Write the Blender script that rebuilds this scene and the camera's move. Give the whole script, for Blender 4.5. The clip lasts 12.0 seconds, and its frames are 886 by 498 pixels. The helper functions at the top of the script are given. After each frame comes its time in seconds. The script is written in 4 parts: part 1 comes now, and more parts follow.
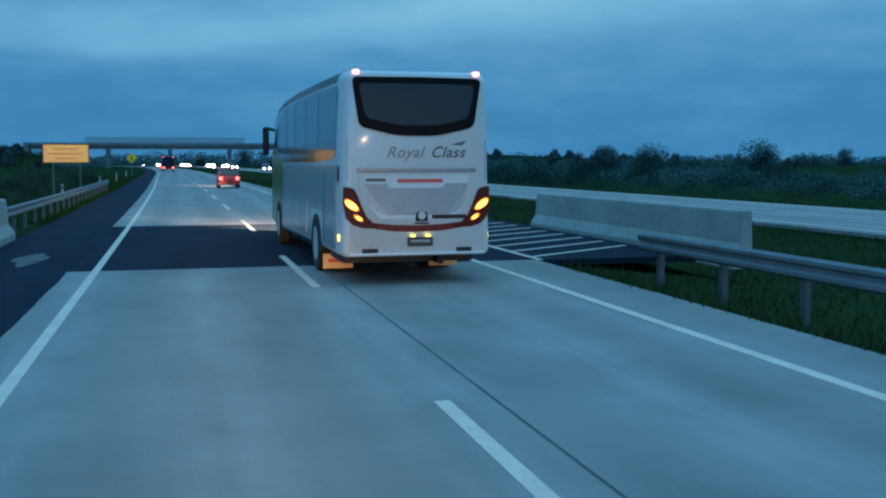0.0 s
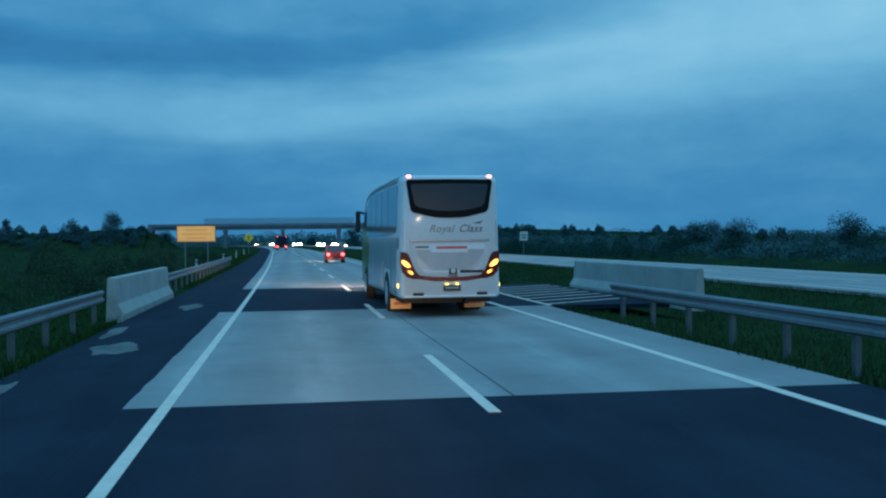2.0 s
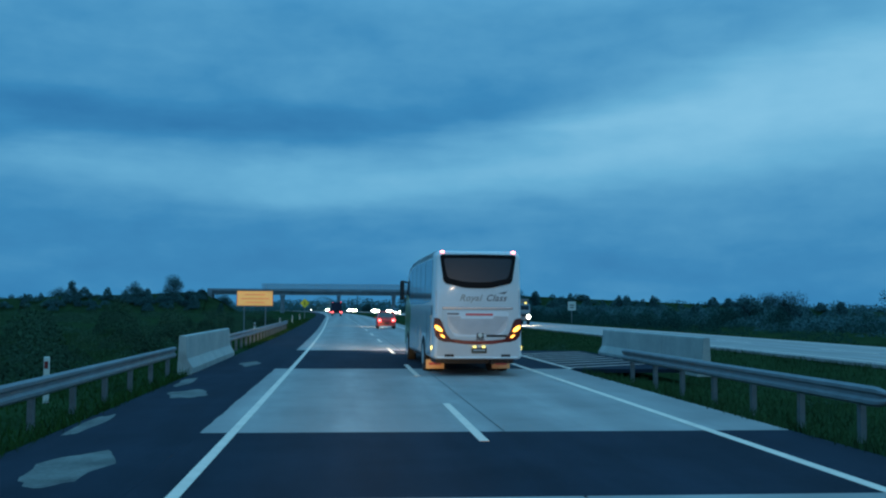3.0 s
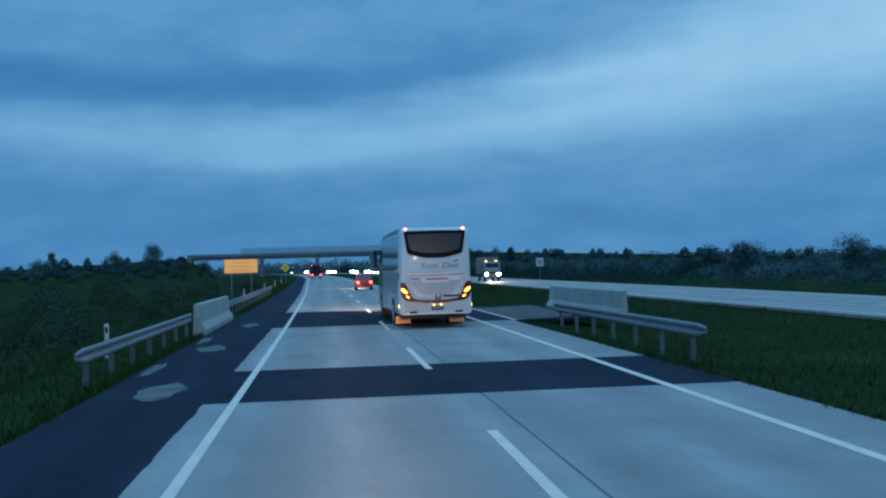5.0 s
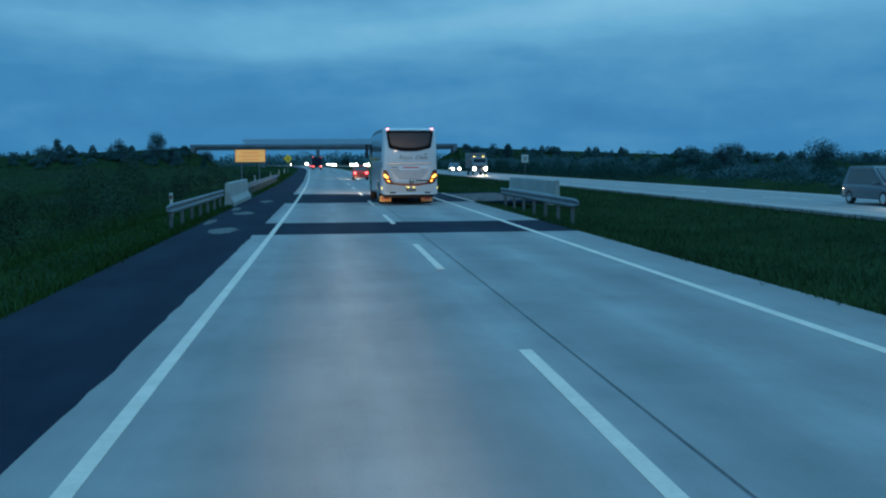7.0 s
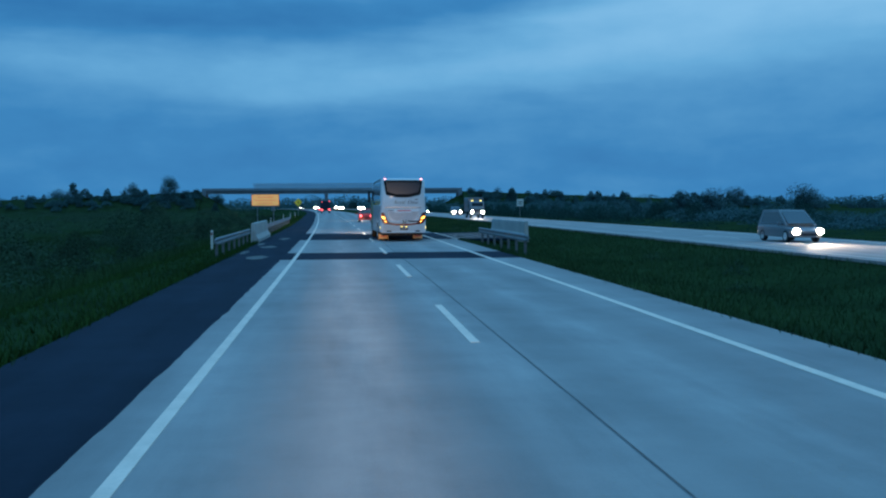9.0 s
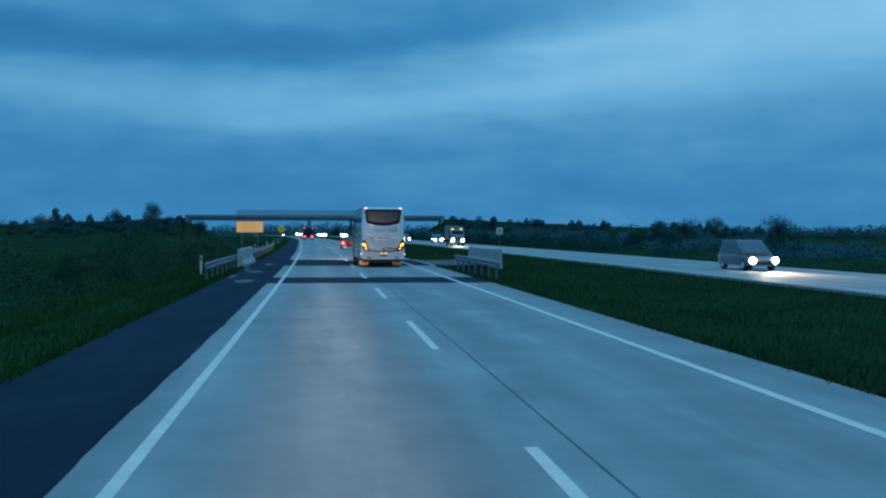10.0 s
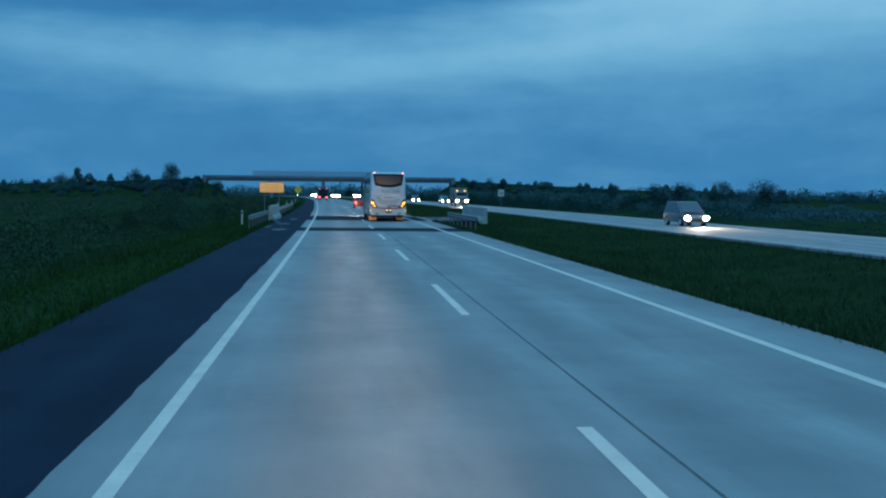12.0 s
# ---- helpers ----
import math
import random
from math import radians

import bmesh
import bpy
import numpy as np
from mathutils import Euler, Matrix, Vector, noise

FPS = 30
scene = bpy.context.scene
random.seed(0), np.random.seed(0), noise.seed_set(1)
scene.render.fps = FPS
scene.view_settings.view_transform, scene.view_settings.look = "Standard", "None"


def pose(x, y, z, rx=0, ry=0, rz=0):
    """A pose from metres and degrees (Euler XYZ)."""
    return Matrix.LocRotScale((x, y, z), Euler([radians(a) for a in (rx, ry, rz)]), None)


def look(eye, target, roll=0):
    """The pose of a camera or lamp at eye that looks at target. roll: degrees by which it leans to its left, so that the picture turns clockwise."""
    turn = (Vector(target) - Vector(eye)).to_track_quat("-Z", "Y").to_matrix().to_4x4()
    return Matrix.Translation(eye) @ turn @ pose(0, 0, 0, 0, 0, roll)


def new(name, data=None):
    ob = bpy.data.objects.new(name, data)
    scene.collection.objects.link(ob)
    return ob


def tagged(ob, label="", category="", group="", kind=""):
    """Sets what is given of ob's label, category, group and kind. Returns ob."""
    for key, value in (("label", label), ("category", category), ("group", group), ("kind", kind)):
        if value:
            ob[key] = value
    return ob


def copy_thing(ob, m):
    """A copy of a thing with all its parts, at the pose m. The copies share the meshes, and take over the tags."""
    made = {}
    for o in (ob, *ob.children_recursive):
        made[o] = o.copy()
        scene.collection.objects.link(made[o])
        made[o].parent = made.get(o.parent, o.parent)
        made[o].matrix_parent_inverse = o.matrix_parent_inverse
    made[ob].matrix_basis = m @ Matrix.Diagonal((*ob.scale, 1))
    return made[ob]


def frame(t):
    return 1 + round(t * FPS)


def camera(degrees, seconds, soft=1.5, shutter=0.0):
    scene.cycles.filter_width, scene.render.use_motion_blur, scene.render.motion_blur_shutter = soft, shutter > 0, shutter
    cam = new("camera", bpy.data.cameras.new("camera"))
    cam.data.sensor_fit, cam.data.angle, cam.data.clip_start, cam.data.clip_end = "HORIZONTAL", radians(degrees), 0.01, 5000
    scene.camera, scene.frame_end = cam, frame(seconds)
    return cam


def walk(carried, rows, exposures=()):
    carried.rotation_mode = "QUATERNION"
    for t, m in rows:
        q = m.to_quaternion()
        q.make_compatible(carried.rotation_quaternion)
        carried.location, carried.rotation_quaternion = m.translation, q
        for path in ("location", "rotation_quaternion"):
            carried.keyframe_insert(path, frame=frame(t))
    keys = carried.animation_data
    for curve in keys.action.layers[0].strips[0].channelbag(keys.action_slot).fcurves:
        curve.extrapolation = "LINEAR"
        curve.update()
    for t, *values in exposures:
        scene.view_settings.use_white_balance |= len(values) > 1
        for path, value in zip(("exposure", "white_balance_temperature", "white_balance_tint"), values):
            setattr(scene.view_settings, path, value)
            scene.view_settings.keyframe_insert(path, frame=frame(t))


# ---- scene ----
FOV = 47.06
cam = camera(FOV, 12.0, soft=2.2)

# seconds, eye x y z, turn to the left, tilt up, lean (degrees)
ROWS = [
    (0.0, -2.080, -15.985, 1.986, -14.505, -4.894, -0.052),
    (0.5, -2.051, -19.224, 2.034, -12.498, -2.899, 0.179),
    (1.0, -2.083, -20.332, 1.897, -10.892, -1.795, 0.766),
    (1.5, -2.095, -23.193, 2.035, -9.004, -2.545, -0.478),
    (2.0, -2.170, -24.274, 1.865, -8.505, -0.504, -0.656),
    (2.5, -2.097, -25.108, 2.044, -6.171, -0.839, -0.217),
    (3.0, -1.950, -27.737, 1.849, -5.381, 3.339, 0.359),
    (3.5, -2.149, -29.202, 1.954, -7.960, -0.035, -0.403),
    (5.5, -2.081, -37.609, 2.126, -6.282, 1.134, -1.736),
    (6.0, -2.127, -41.241, 2.056, -5.722, -1.758, 0.475),
    (6.5, -2.106, -43.569, 1.994, -5.794, -4.449, -0.603),
    (7.0, -2.116, -45.517, 1.966, -6.533, -4.943, -0.335),
    (9.0, -2.137, -55.356, 2.001, -6.118, -2.500, -0.284),
    (9.5, -2.157, -56.670, 1.946, -6.158, -1.286, 0.227),
    (10.0, -2.167, -58.234, 2.022, -7.101, -0.936, 0.133),
    (10.5, -2.244, -60.778, 1.948, -7.562, -0.893, 0.394),
    (11.0, -2.281, -64.558, 1.992, -7.720, -1.393, 0.301),
    (11.5, -2.343, -68.629, 1.965, -6.922, -2.072, 0.461),
    (12.0, -2.429, -70.898, 1.974, -6.381, -3.091, 0.570),
]


def aim(x, y, z, turn, tilt, lean):
    a, b = radians(turn), radians(tilt)
    way = Vector((-math.sin(a) * math.cos(b), math.cos(a) * math.cos(b), math.sin(b)))
    return look((x, y, z), Vector((x, y, z)) + way * 10, lean)


# the phone's white balance drifts towards blue and back
TINTS = [(0.0, 0.0, 6500, 10), (1.0, 0.0, 6450, 7), (3.6, 0.0, 6350, 6), (5.3, 0.10, 6850, 24), (6.0, 0.06, 6050, 22), (6.45, 0.0, 6350, 24), (6.7, 0.0, 6450, 11),
         (7.2, 0.0, 6500, 9), (8.8, -0.03, 6100, 17), (9.6, -0.05, 6100, 8), (10.6, -0.05, 6250, 11), (12.0, -0.05, 6450, 11)]
walk(cam, [(r[0], aim(*r[1:])) for r in ROWS], TINTS)

# ---------------------------------------------------------------- light
class Nodes:
    """Short hand for node trees."""

    def __init__(self, tree):
        self.t = tree

    def add(self, kind):
        return self.t.nodes.new(kind)

    def put(self, sock, v):
        if isinstance(v, bpy.types.NodeSocket):
            self.t.links.new(v, sock)
        elif v is not None:
            sock.default_value = v

    def math(self, op, a, b=None, c=None, clamp=False):
        n = self.add("ShaderNodeMath")
        n.operation, n.use_clamp = op, clamp
        for s, v in zip(n.inputs, (a, b, c)):
            self.put(s, v)
        return n.outputs[0]

    def ramp(self, fac, stops):
        n = self.add("ShaderNodeValToRGB")
        e = n.color_ramp.elements
        while len(e) < len(stops):
            e.new(0.5)
        for el, (p, c) in zip(e, stops):
            el.position = p
            el.color = (*c, 1) if len(c) == 3 else c
        self.put(n.inputs[0], fac)
        return n.outputs[0]

    def noise(self, vec, scale, detail=4, rough=0.55, distort=0.0):
        n = self.add("ShaderNodeTexNoise")
        self.put(n.inputs["Vector"], vec)
        n.inputs["Scale"].default_value = scale
        n.inputs["Detail"].default_value = detail
        n.inputs["Roughness"].default_value = rough
        n.inputs["Distortion"].default_value = distort
        return n.outputs[0]

    def xyz(self, x, y, z):
        n = self.add("ShaderNodeCombineXYZ")
        for s, v in zip(n.inputs, (x, y, z)):
            self.put(s, v)
        return n.outputs[0]

    def mix(self, fac, a, b, blend="MIX"):
        n = self.add("ShaderNodeMix")
        n.data_type, n.blend_type = "RGBA", blend
        self.put(n.inputs[0], fac)
        for s, v in ((n.inputs[6], a), (n.inputs[7], b)):
            self.put(s, (*v, 1) if isinstance(v, tuple) and len(v) == 3 else v)
        return n.outputs[2]


def make_world():
    w = bpy.data.worlds.new("dusk_sky")
    scene.world = w
    w.use_nodes = True
    t = w.node_tree
    t.nodes.clear()
    N = Nodes(t)
    way = N.add("ShaderNodeTexCoord").outputs["Generated"]
    sep = N.add("ShaderNodeSeparateXYZ")
    N.put(sep.inputs[0], way)
    x, y, z = sep.outputs
    u = N.math("ARCTAN2", x, y)
    v = N.math("ARCSINE", z)
    # soft cloud streaks, long and flat near the horizon
    flat = N.xyz(N.math("MULTIPLY", u, 2.6), N.math("MULTIPLY", v, 15.0), 3.1)
    n1 = N.noise(flat, 1.0, 6, 0.5, 0.35)
    n2 = N.noise(N.xyz(N.math("MULTIPLY", u, 3.2), N.math("MULTIPLY", v, 11.0), 7.7), 1.6, 4, 0.5, 0.3)
    n3 = N.noise(N.xyz(N.math("MULTIPLY", u, 5.0), N.math("MULTIPLY", v, 9.0), 1.7), 4.0, 4, 0.55)
    wob = N.math("MULTIPLY", N.math("SUBTRACT", n1, 0.5), 0.085)
    vv = N.math("ADD", v, wob)
    # the long bright cloud bank: flat to the left, rising to the right
    off = N.math("SUBTRACT", u, 0.06)
    curve = N.math("SQRT", N.math("ADD", N.math("MULTIPLY", off, off), 0.014))
    c = N.math("ADD", N.math("ADD", N.math("MULTIPLY", off, 0.0825), N.math("MULTIPLY", curve, 0.1275)), 0.108)
    d = N.math("SUBTRACT", vv, c)
    wide = N.math("ADD", 0.021, N.math("MULTIPLY", N.math("MAXIMUM", u, 0.0), 0.09))
    q = N.math("DIVIDE", d, wide)
    bank = N.math("POWER", 2.718, N.math("MULTIPLY", N.math("MULTIPLY", q, q), -1.0))
    amp = N.math("ADD", 0.20, N.math("MULTIPLY", N.math("MAXIMUM", N.math("MINIMUM", N.math("ADD", u, 0.12), 0.35), 0.0), 0.75))
    bank = N.math("MULTIPLY", bank, amp)
    # a darker sheet over the bank, light again above it
    e = N.math("DIVIDE", N.math("SUBTRACT", d, 0.052), 0.022)
    dark = N.math("POWER", 2.718, N.math("MULTIPLY", N.math("MULTIPLY", e, e), -1.0))
    left = N.math("SUBTRACT", 1.0, N.math("MULTIPLY", N.math("MAXIMUM", u, 0.0), 2.6), clamp=True)
    dark = N.math("MULTIPLY", N.math("MULTIPLY", dark, left), 0.17)
    base = N.math("ADD", 0.34, N.math("MULTIPLY", N.math("MINIMUM", N.math("MAXIMUM", v, 0.0), 0.3), 0.55))
    lo = N.math("MULTIPLY", N.math("SUBTRACT", n2, 0.5), 0.34)
    fine = N.math("MULTIPLY", N.math("SUBTRACT", n3, 0.5), 0.16)
    b = N.math("SUBTRACT", N.math("ADD", N.math("ADD", base, bank), N.math("ADD", lo, fine)), dark)
    col = N.ramp(b, [(0.0, (0.010, 0.102, 0.298)), (0.36, (0.043, 0.232, 0.475)), (0.7, (0.138, 0.408, 0.645)), (1.0, (0.25, 0.545, 0.765))])
    # an overcast sky is lighter overhead
    top = N.math("MULTIPLY", N.math("SUBTRACT", v, 0.28, clamp=True), 1.9)
    col = N.mix(1.0, col, N.xyz(*(N.math("ADD", top, 1.0) for _ in range(3))), "MULTIPLY")
    sky = N.add("ShaderNodeTexSky")
    sky.sky_type, sky.sun_disc, sky.sun_elevation, sky.sun_rotation = "NISHITA", False, radians(4), radians(200)
    total = N.mix(0.003, col, sky.outputs[0], "ADD")
    bg = N.add("ShaderNodeBackground")
    N.put(bg.inputs[0], total)
    bg.inputs[1].default_value = 1.0
    N.put(N.add("ShaderNodeOutputWorld").inputs[0], bg.outputs[0])


make_world()
sun = new("sun", bpy.data.lights.new("sun", "SUN"))
sun.data.energy, sun.data.angle, sun.data.color = 0.12, radians(60), (0.42, 0.72, 1.0)
sun.matrix_world = look((0, 0, 50), (20, 55, 0))


def beam(x, y, z, tx, ty, tz, watts, degrees, colour=(1.0, 0.78, 0.52), blend=0.9):
    """A headlamp's beam."""
    ob = new("headlamp_beam", bpy.data.lights.new("headlamp_beam", "SPOT"))
    ob.data.energy, ob.data.spot_size, ob.data.spot_blend = watts, radians(degrees), blend
    ob.data.color, ob.data.shadow_soft_size = colour, 0.08
    ob.matrix_world = look((x, y, z), (tx, ty, tz))


# ---------------------------------------------------------------- materials
def material(name, colour, rough=0.7, metal=0.0, vary=0.25, scale=3.0, bump=0.0, bscale=40.0, second=None, stretch=None,
             coat=0.0, island=0.0, emit=None, strength=0.0, spec=0.5):
    m = bpy.data.materials.new(name)
    m.use_nodes = True
    t = m.node_tree
    N = Nodes(t)
    p = t.nodes["Principled BSDF"]
    pos = N.add("ShaderNodeTexCoord").outputs["Object"]
    if stretch:
        mp = N.add("ShaderNodeMapping")
        mp.inputs["Scale"].default_value = stretch
        N.put(mp.inputs[0], pos)
        pos = mp.outputs[0]
    big = N.noise(pos, scale, 5, 0.6)
    small = N.noise(pos, scale * 11, 3, 0.6)
    f = N.math("ADD", N.math("MULTIPLY", big, 0.65), N.math("MULTIPLY", small, 0.35))
    lo = tuple(max(0, v * (1 - vary)) for v in colour)
    hi = second or tuple(min(1, v * (1 + vary)) for v in colour)
    col = N.ramp(f, [(0.32, lo), (0.68, hi)])
    if island:
        rnd = N.add("ShaderNodeNewGeometry").outputs["Random Per Island"]
        g = N.math("ADD", N.math("MULTIPLY", rnd, 2 * island), 1 - island)
        col = N.mix(1.0, col, N.xyz(g, g, g), "MULTIPLY")
    N.put(p.inputs["Base Color"], col)
    N.put(p.inputs["Roughness"], N.math("ADD", N.math("MULTIPLY", small, 0.16), rough - 0.08, clamp=True))
    p.inputs["Metallic"].default_value = metal
    p.inputs["Specular IOR Level"].default_value = spec
    if coat:
        p.inputs["Coat Weight"].default_value = coat
        p.inputs["Coat Roughness"].default_value = 0.12
    if emit:
        p.inputs["Emission Color"].default_value = (*emit, 1)
        p.inputs["Emission Strength"].default_value = strength
    if bump:
        b = N.add("ShaderNodeBump")
        b.inputs["Strength"].default_value = bump
        b.inputs["Distance"].default_value = 0.02
        N.put(b.inputs["Height"], N.noise(pos, bscale, 3, 0.6))
        N.put(p.inputs["Normal"], b.outputs[0])
    return m


def road_material(name, colour, warm, vary, wheel, rough=0.8, bump=0.35, spec=0.3):
    """Road surface: fine grain, cloudy stains, and polished wheel tracks along the lanes."""
    m = bpy.data.materials.new(name)
    m.use_nodes = True
    t = m.node_tree
    N = Nodes(t)
    p = t.nodes["Principled BSDF"]
    pos = N.add("ShaderNodeTexCoord").outputs["Object"]
    mp = N.add("ShaderNodeMapping")
    mp.inputs["Scale"].default_value = (1.0, 0.12, 1.0)
    N.put(mp.inputs[0], pos)
    streak = N.noise(mp.outputs[0], 1.3, 5, 0.6)
    blot = N.noise(pos, 0.45, 5, 0.62)
    grain = N.noise(pos, 38.0, 3, 0.7)
    f = N.math("ADD", N.math("MULTIPLY", streak, 0.45), N.math("MULTIPLY", blot, 0.4))
    f = N.math("ADD", f, N.math("MULTIPLY", grain, 0.15))
    lo = tuple(v * (1 - vary) for v in colour)
    hi = tuple(min(1, v * (1 + vary)) for v in warm)
    col = N.ramp(f, [(0.34, lo), (0.66, hi)])
    sep = N.add("ShaderNodeSeparateXYZ")
    N.put(sep.inputs[0], pos)
    # rubber along the middle of the wheel tracks
    ph = N.math("MULTIPLY", N.math("ADD", sep.outputs[0], 0.9), 2 * math.pi / 1.8)
    tr = N.math("MULTIPLY", N.math("ADD", N.math("COSINE", ph), 1.0), 0.5)
    tr = N.math("MULTIPLY", tr, N.math("MULTIPLY", streak, wheel * 2))
    col = N.mix(tr, col, tuple(v * 0.5 for v in colour))
    N.put(p.inputs["Base Color"], col)
    N.put(p.inputs["Roughness"], N.math("ADD", N.math("MULTIPLY", grain, 0.2), rough - 0.1))
    p.inputs["Specular IOR Level"].default_value = spec
    b = N.add("ShaderNodeBump")
    b.inputs["Strength"].default_value = bump
    b.inputs["Distance"].default_value = 0.01
    N.put(b.inputs["Height"], grain)
    N.put(p.inputs["Normal"], b.outputs[0])
    return m


def glass_material(name, tint, rough=0.04):
    m = bpy.data.materials.new(name)
    m.use_nodes = True
    p = m.node_tree.nodes["Principled BSDF"]
    p.inputs["Base Color"].default_value = (*tint, 1)
    p.inputs["Roughness"].default_value = rough
    p.inputs["Specular IOR Level"].default_value = 0.6
    p.inputs["Coat Weight"].default_value = 0.3
    return m


def lamp_material(name, colour, strength):
    return material(name, tuple(min(1, c * 0.6) for c in colour), 0.3, emit=colour, strength=strength, vary=0.1)


CONCRETE = road_material("road_concrete", (0.254, 0.228, 0.219), (0.337, 0.298, 0.280), 0.19, 0.30)
ASPHALT = road_material("asphalt", (0.0100, 0.0158, 0.0270), (0.0160, 0.0235, 0.0380), 0.25, 0.04, rough=0.9, bump=0.6, spec=0.10)
PAINT = material("road_paint", (0.76, 0.57, 0.46), 0.65, vary=0.16, scale=2.0, bump=0.25)
JOINT = material("joint_sealant", (0.15, 0.15, 0.15), 0.8, vary=0.5, scale=0.6)
SAND = material("washed_sand", (0.07, 0.075, 0.075), 0.95, vary=0.5, scale=1.6, bump=0.4, second=(0.18, 0.18, 0.165))
PRECAST = material("precast_concrete", (0.36, 0.36, 0.35), 0.85, vary=0.22, scale=0.9, bump=0.4, second=(0.44, 0.43, 0.40))
# grey concrete of the distant flyover, tinted blue to stand for haze
HAZEBRIDGE = material("hazed_bridge_concrete", (0.17, 0.205, 0.235), 0.9, vary=0.2, scale=0.25)
GALV = material("galvanised_steel", (0.20, 0.215, 0.23), 0.6, 0.55, vary=0.2, scale=2.0)
WEATHERED = material("weathered_steel", (0.13, 0.135, 0.14), 0.65, 0.4, vary=0.3, scale=3.0)
GRASS_SOIL = material("grass_ground", (0.019, 0.036, 0.018), 0.95, vary=0.45, scale=0.35, bump=0.8, bscale=9, second=(0.030, 0.058, 0.024), spec=0.0)
BLADE = material("grass_blade", (0.027, 0.057, 0.024), 0.8, vary=0.35, scale=0.12, island=0.12, second=(0.046, 0.090, 0.032), spec=0.02)
# leaf colour for distant plants, paler and bluer: distance haze put into it
HAZELEAF = material("hazed_far_leaf", (0.044, 0.096, 0.102), 0.85, vary=0.25, scale=0.02, island=0.12, second=(0.060, 0.120, 0.118), spec=0.02)
VERGE = material("verge_blade", (0.022, 0.050, 0.014), 0.8, vary=0.3, scale=0.12, island=0.12, second=(0.038, 0.084, 0.020), spec=0.02)
SCRUB = material("scrub_leaf", (0.016, 0.044, 0.038), 0.85, vary=0.3, scale=0.05, island=0.08, second=(0.022, 0.060, 0.048), spec=0.01)
BUSH = material("bush_leaf", (0.020, 0.036, 0.022), 0.85, vary=0.3, scale=0.3, island=0.1, second=(0.028, 0.048, 0.027), spec=0.02)
LEAF = material("leaf", (0.030, 0.058, 0.038), 0.85, vary=0.35, scale=0.25, island=0.25, second=(0.048, 0.086, 0.048), spec=0.03)
BARK = material("bark", (0.045, 0.036, 0.028), 0.9, vary=0.4, scale=4, bump=0.6)
WHITE = material("white_coach_paint", (0.66, 0.67, 0.68), 0.46, vary=0.06, scale=0.8, coat=0.3, second=(0.72, 0.72, 0.72))
GREEN = material("green_coach_paint", (0.10, 0.20, 0.03), 0.32, vary=0.15, scale=0.8, coat=0.6)
SILVER = material("silver_coach_paint", (0.43, 0.46, 0.49), 0.4, 0.3, vary=0.1, coat=0.5)
TRIM = material("chrome_trim", (0.34, 0.36, 0.38), 0.3, 0.7, vary=0.15)
ROOFEDGE = material("grey_roof_paint", (0.13, 0.15, 0.17), 0.35, 0.2, vary=0.15, coat=0.4)
GREY = material("grey_louvre", (0.30, 0.32, 0.34), 0.5, vary=0.1)
BLACK = material("black_plastic", (0.010, 0.010, 0.012), 0.6, vary=0.3)
FRIT = material("black_window_surround", (0.005, 0.005, 0.006), 0.5, vary=0.2, spec=0.12)
RUBBER = material("tyre_rubber", (0.018, 0.018, 0.019), 0.85, vary=0.3)
RIM = material("painted_rim", (0.55, 0.55, 0.54), 0.45, 0.2, vary=0.2)
GLASS = glass_material("tinted_glass", (0.020, 0.023, 0.028), 0.1)
REARGLASS = glass_material("curtained_rear_glass", (0.026, 0.028, 0.032), 0.22)
LENS = material("dark_red_lens", (0.11, 0.013, 0.010), 0.15, vary=0.2, coat=0.5)
REDSTRIP = material("red_reflector", (0.17, 0.014, 0.014), 0.25, vary=0.2)
REDTEXT = material("red_lettering", (0.70, 0.10, 0.10), 0.5, vary=0.1)
GREYTEXT = material("grey_lettering", (0.12, 0.12, 0.13), 0.4, vary=0.1)
WORNTEXT = material("worn_lettering", (0.30, 0.27, 0.24), 0.45, vary=0.3, scale=9.0)
AMBER = lamp_material("amber_lamp", (1.0, 0.44, 0.06), 6.0)
AMBERGLOW = lamp_material("amber_lens", (1.0, 0.28, 0.03), 0.9)
PINKLAMP = lamp_material("red_marker_lamp", (1.0, 0.30, 0.30), 5.0)
REDLAMP = lamp_material("red_tail_lamp", (1.0, 0.10, 0.10), 7.0)
HEADLAMP = lamp_material("headlamp_glass", (1.0, 0.84, 0.58), 110.0)
YELLOWLAMP = lamp_material("yellow_marker_lamp", (1.0, 0.75, 0.15), 3.2)
FLAP = material("orange_mudflap", (0.95, 0.46, 0.20), 0.5, vary=0.2)
REDPAINT = material("red_car_paint", (0.62, 0.022, 0.018), 0.4, vary=0.1, coat=0.25)
DARKPAINT = material("dark_blue_paint", (0.03, 0.035, 0.06), 0.35, vary=0.15, coat=0.5)
DARKGREY = material("grey_car_paint", (0.12, 0.13, 0.14), 0.4, vary=0.1, coat=0.4)
# reflective sheet; its emission is added for headlamp light thrown back
GLOWBOARD = material("glowing_orange_sheet", (1.0, 0.44, 0.12), 0.5, vary=0.06, scale=1.2, second=(1.0, 0.52, 0.18), emit=(1.0, 0.47, 0.12), strength=0.36)
BOARDTEXT = material("brown_sign_print", (0.62, 0.24, 0.08), 0.6, vary=0.2)
YELLOWSIGN = material("yellow_sign_sheet", (0.90, 0.58, 0.02), 0.4, vary=0.1)
PLATE = material("dark_number_plate", (0.03, 0.04, 0.03), 0.5, vary=0.2)
PALE = material("pale_sign_print", (0.55, 0.55, 0.50), 0.5, vary=0.1)
TARP = material("dark_tarpaulin", (0.025, 0.028, 0.045), 0.9, vary=0.25, spec=0.05)
SCREEN = material("screen_mesh", (0.26, 0.30, 0.33), 0.8, vary=0.2)


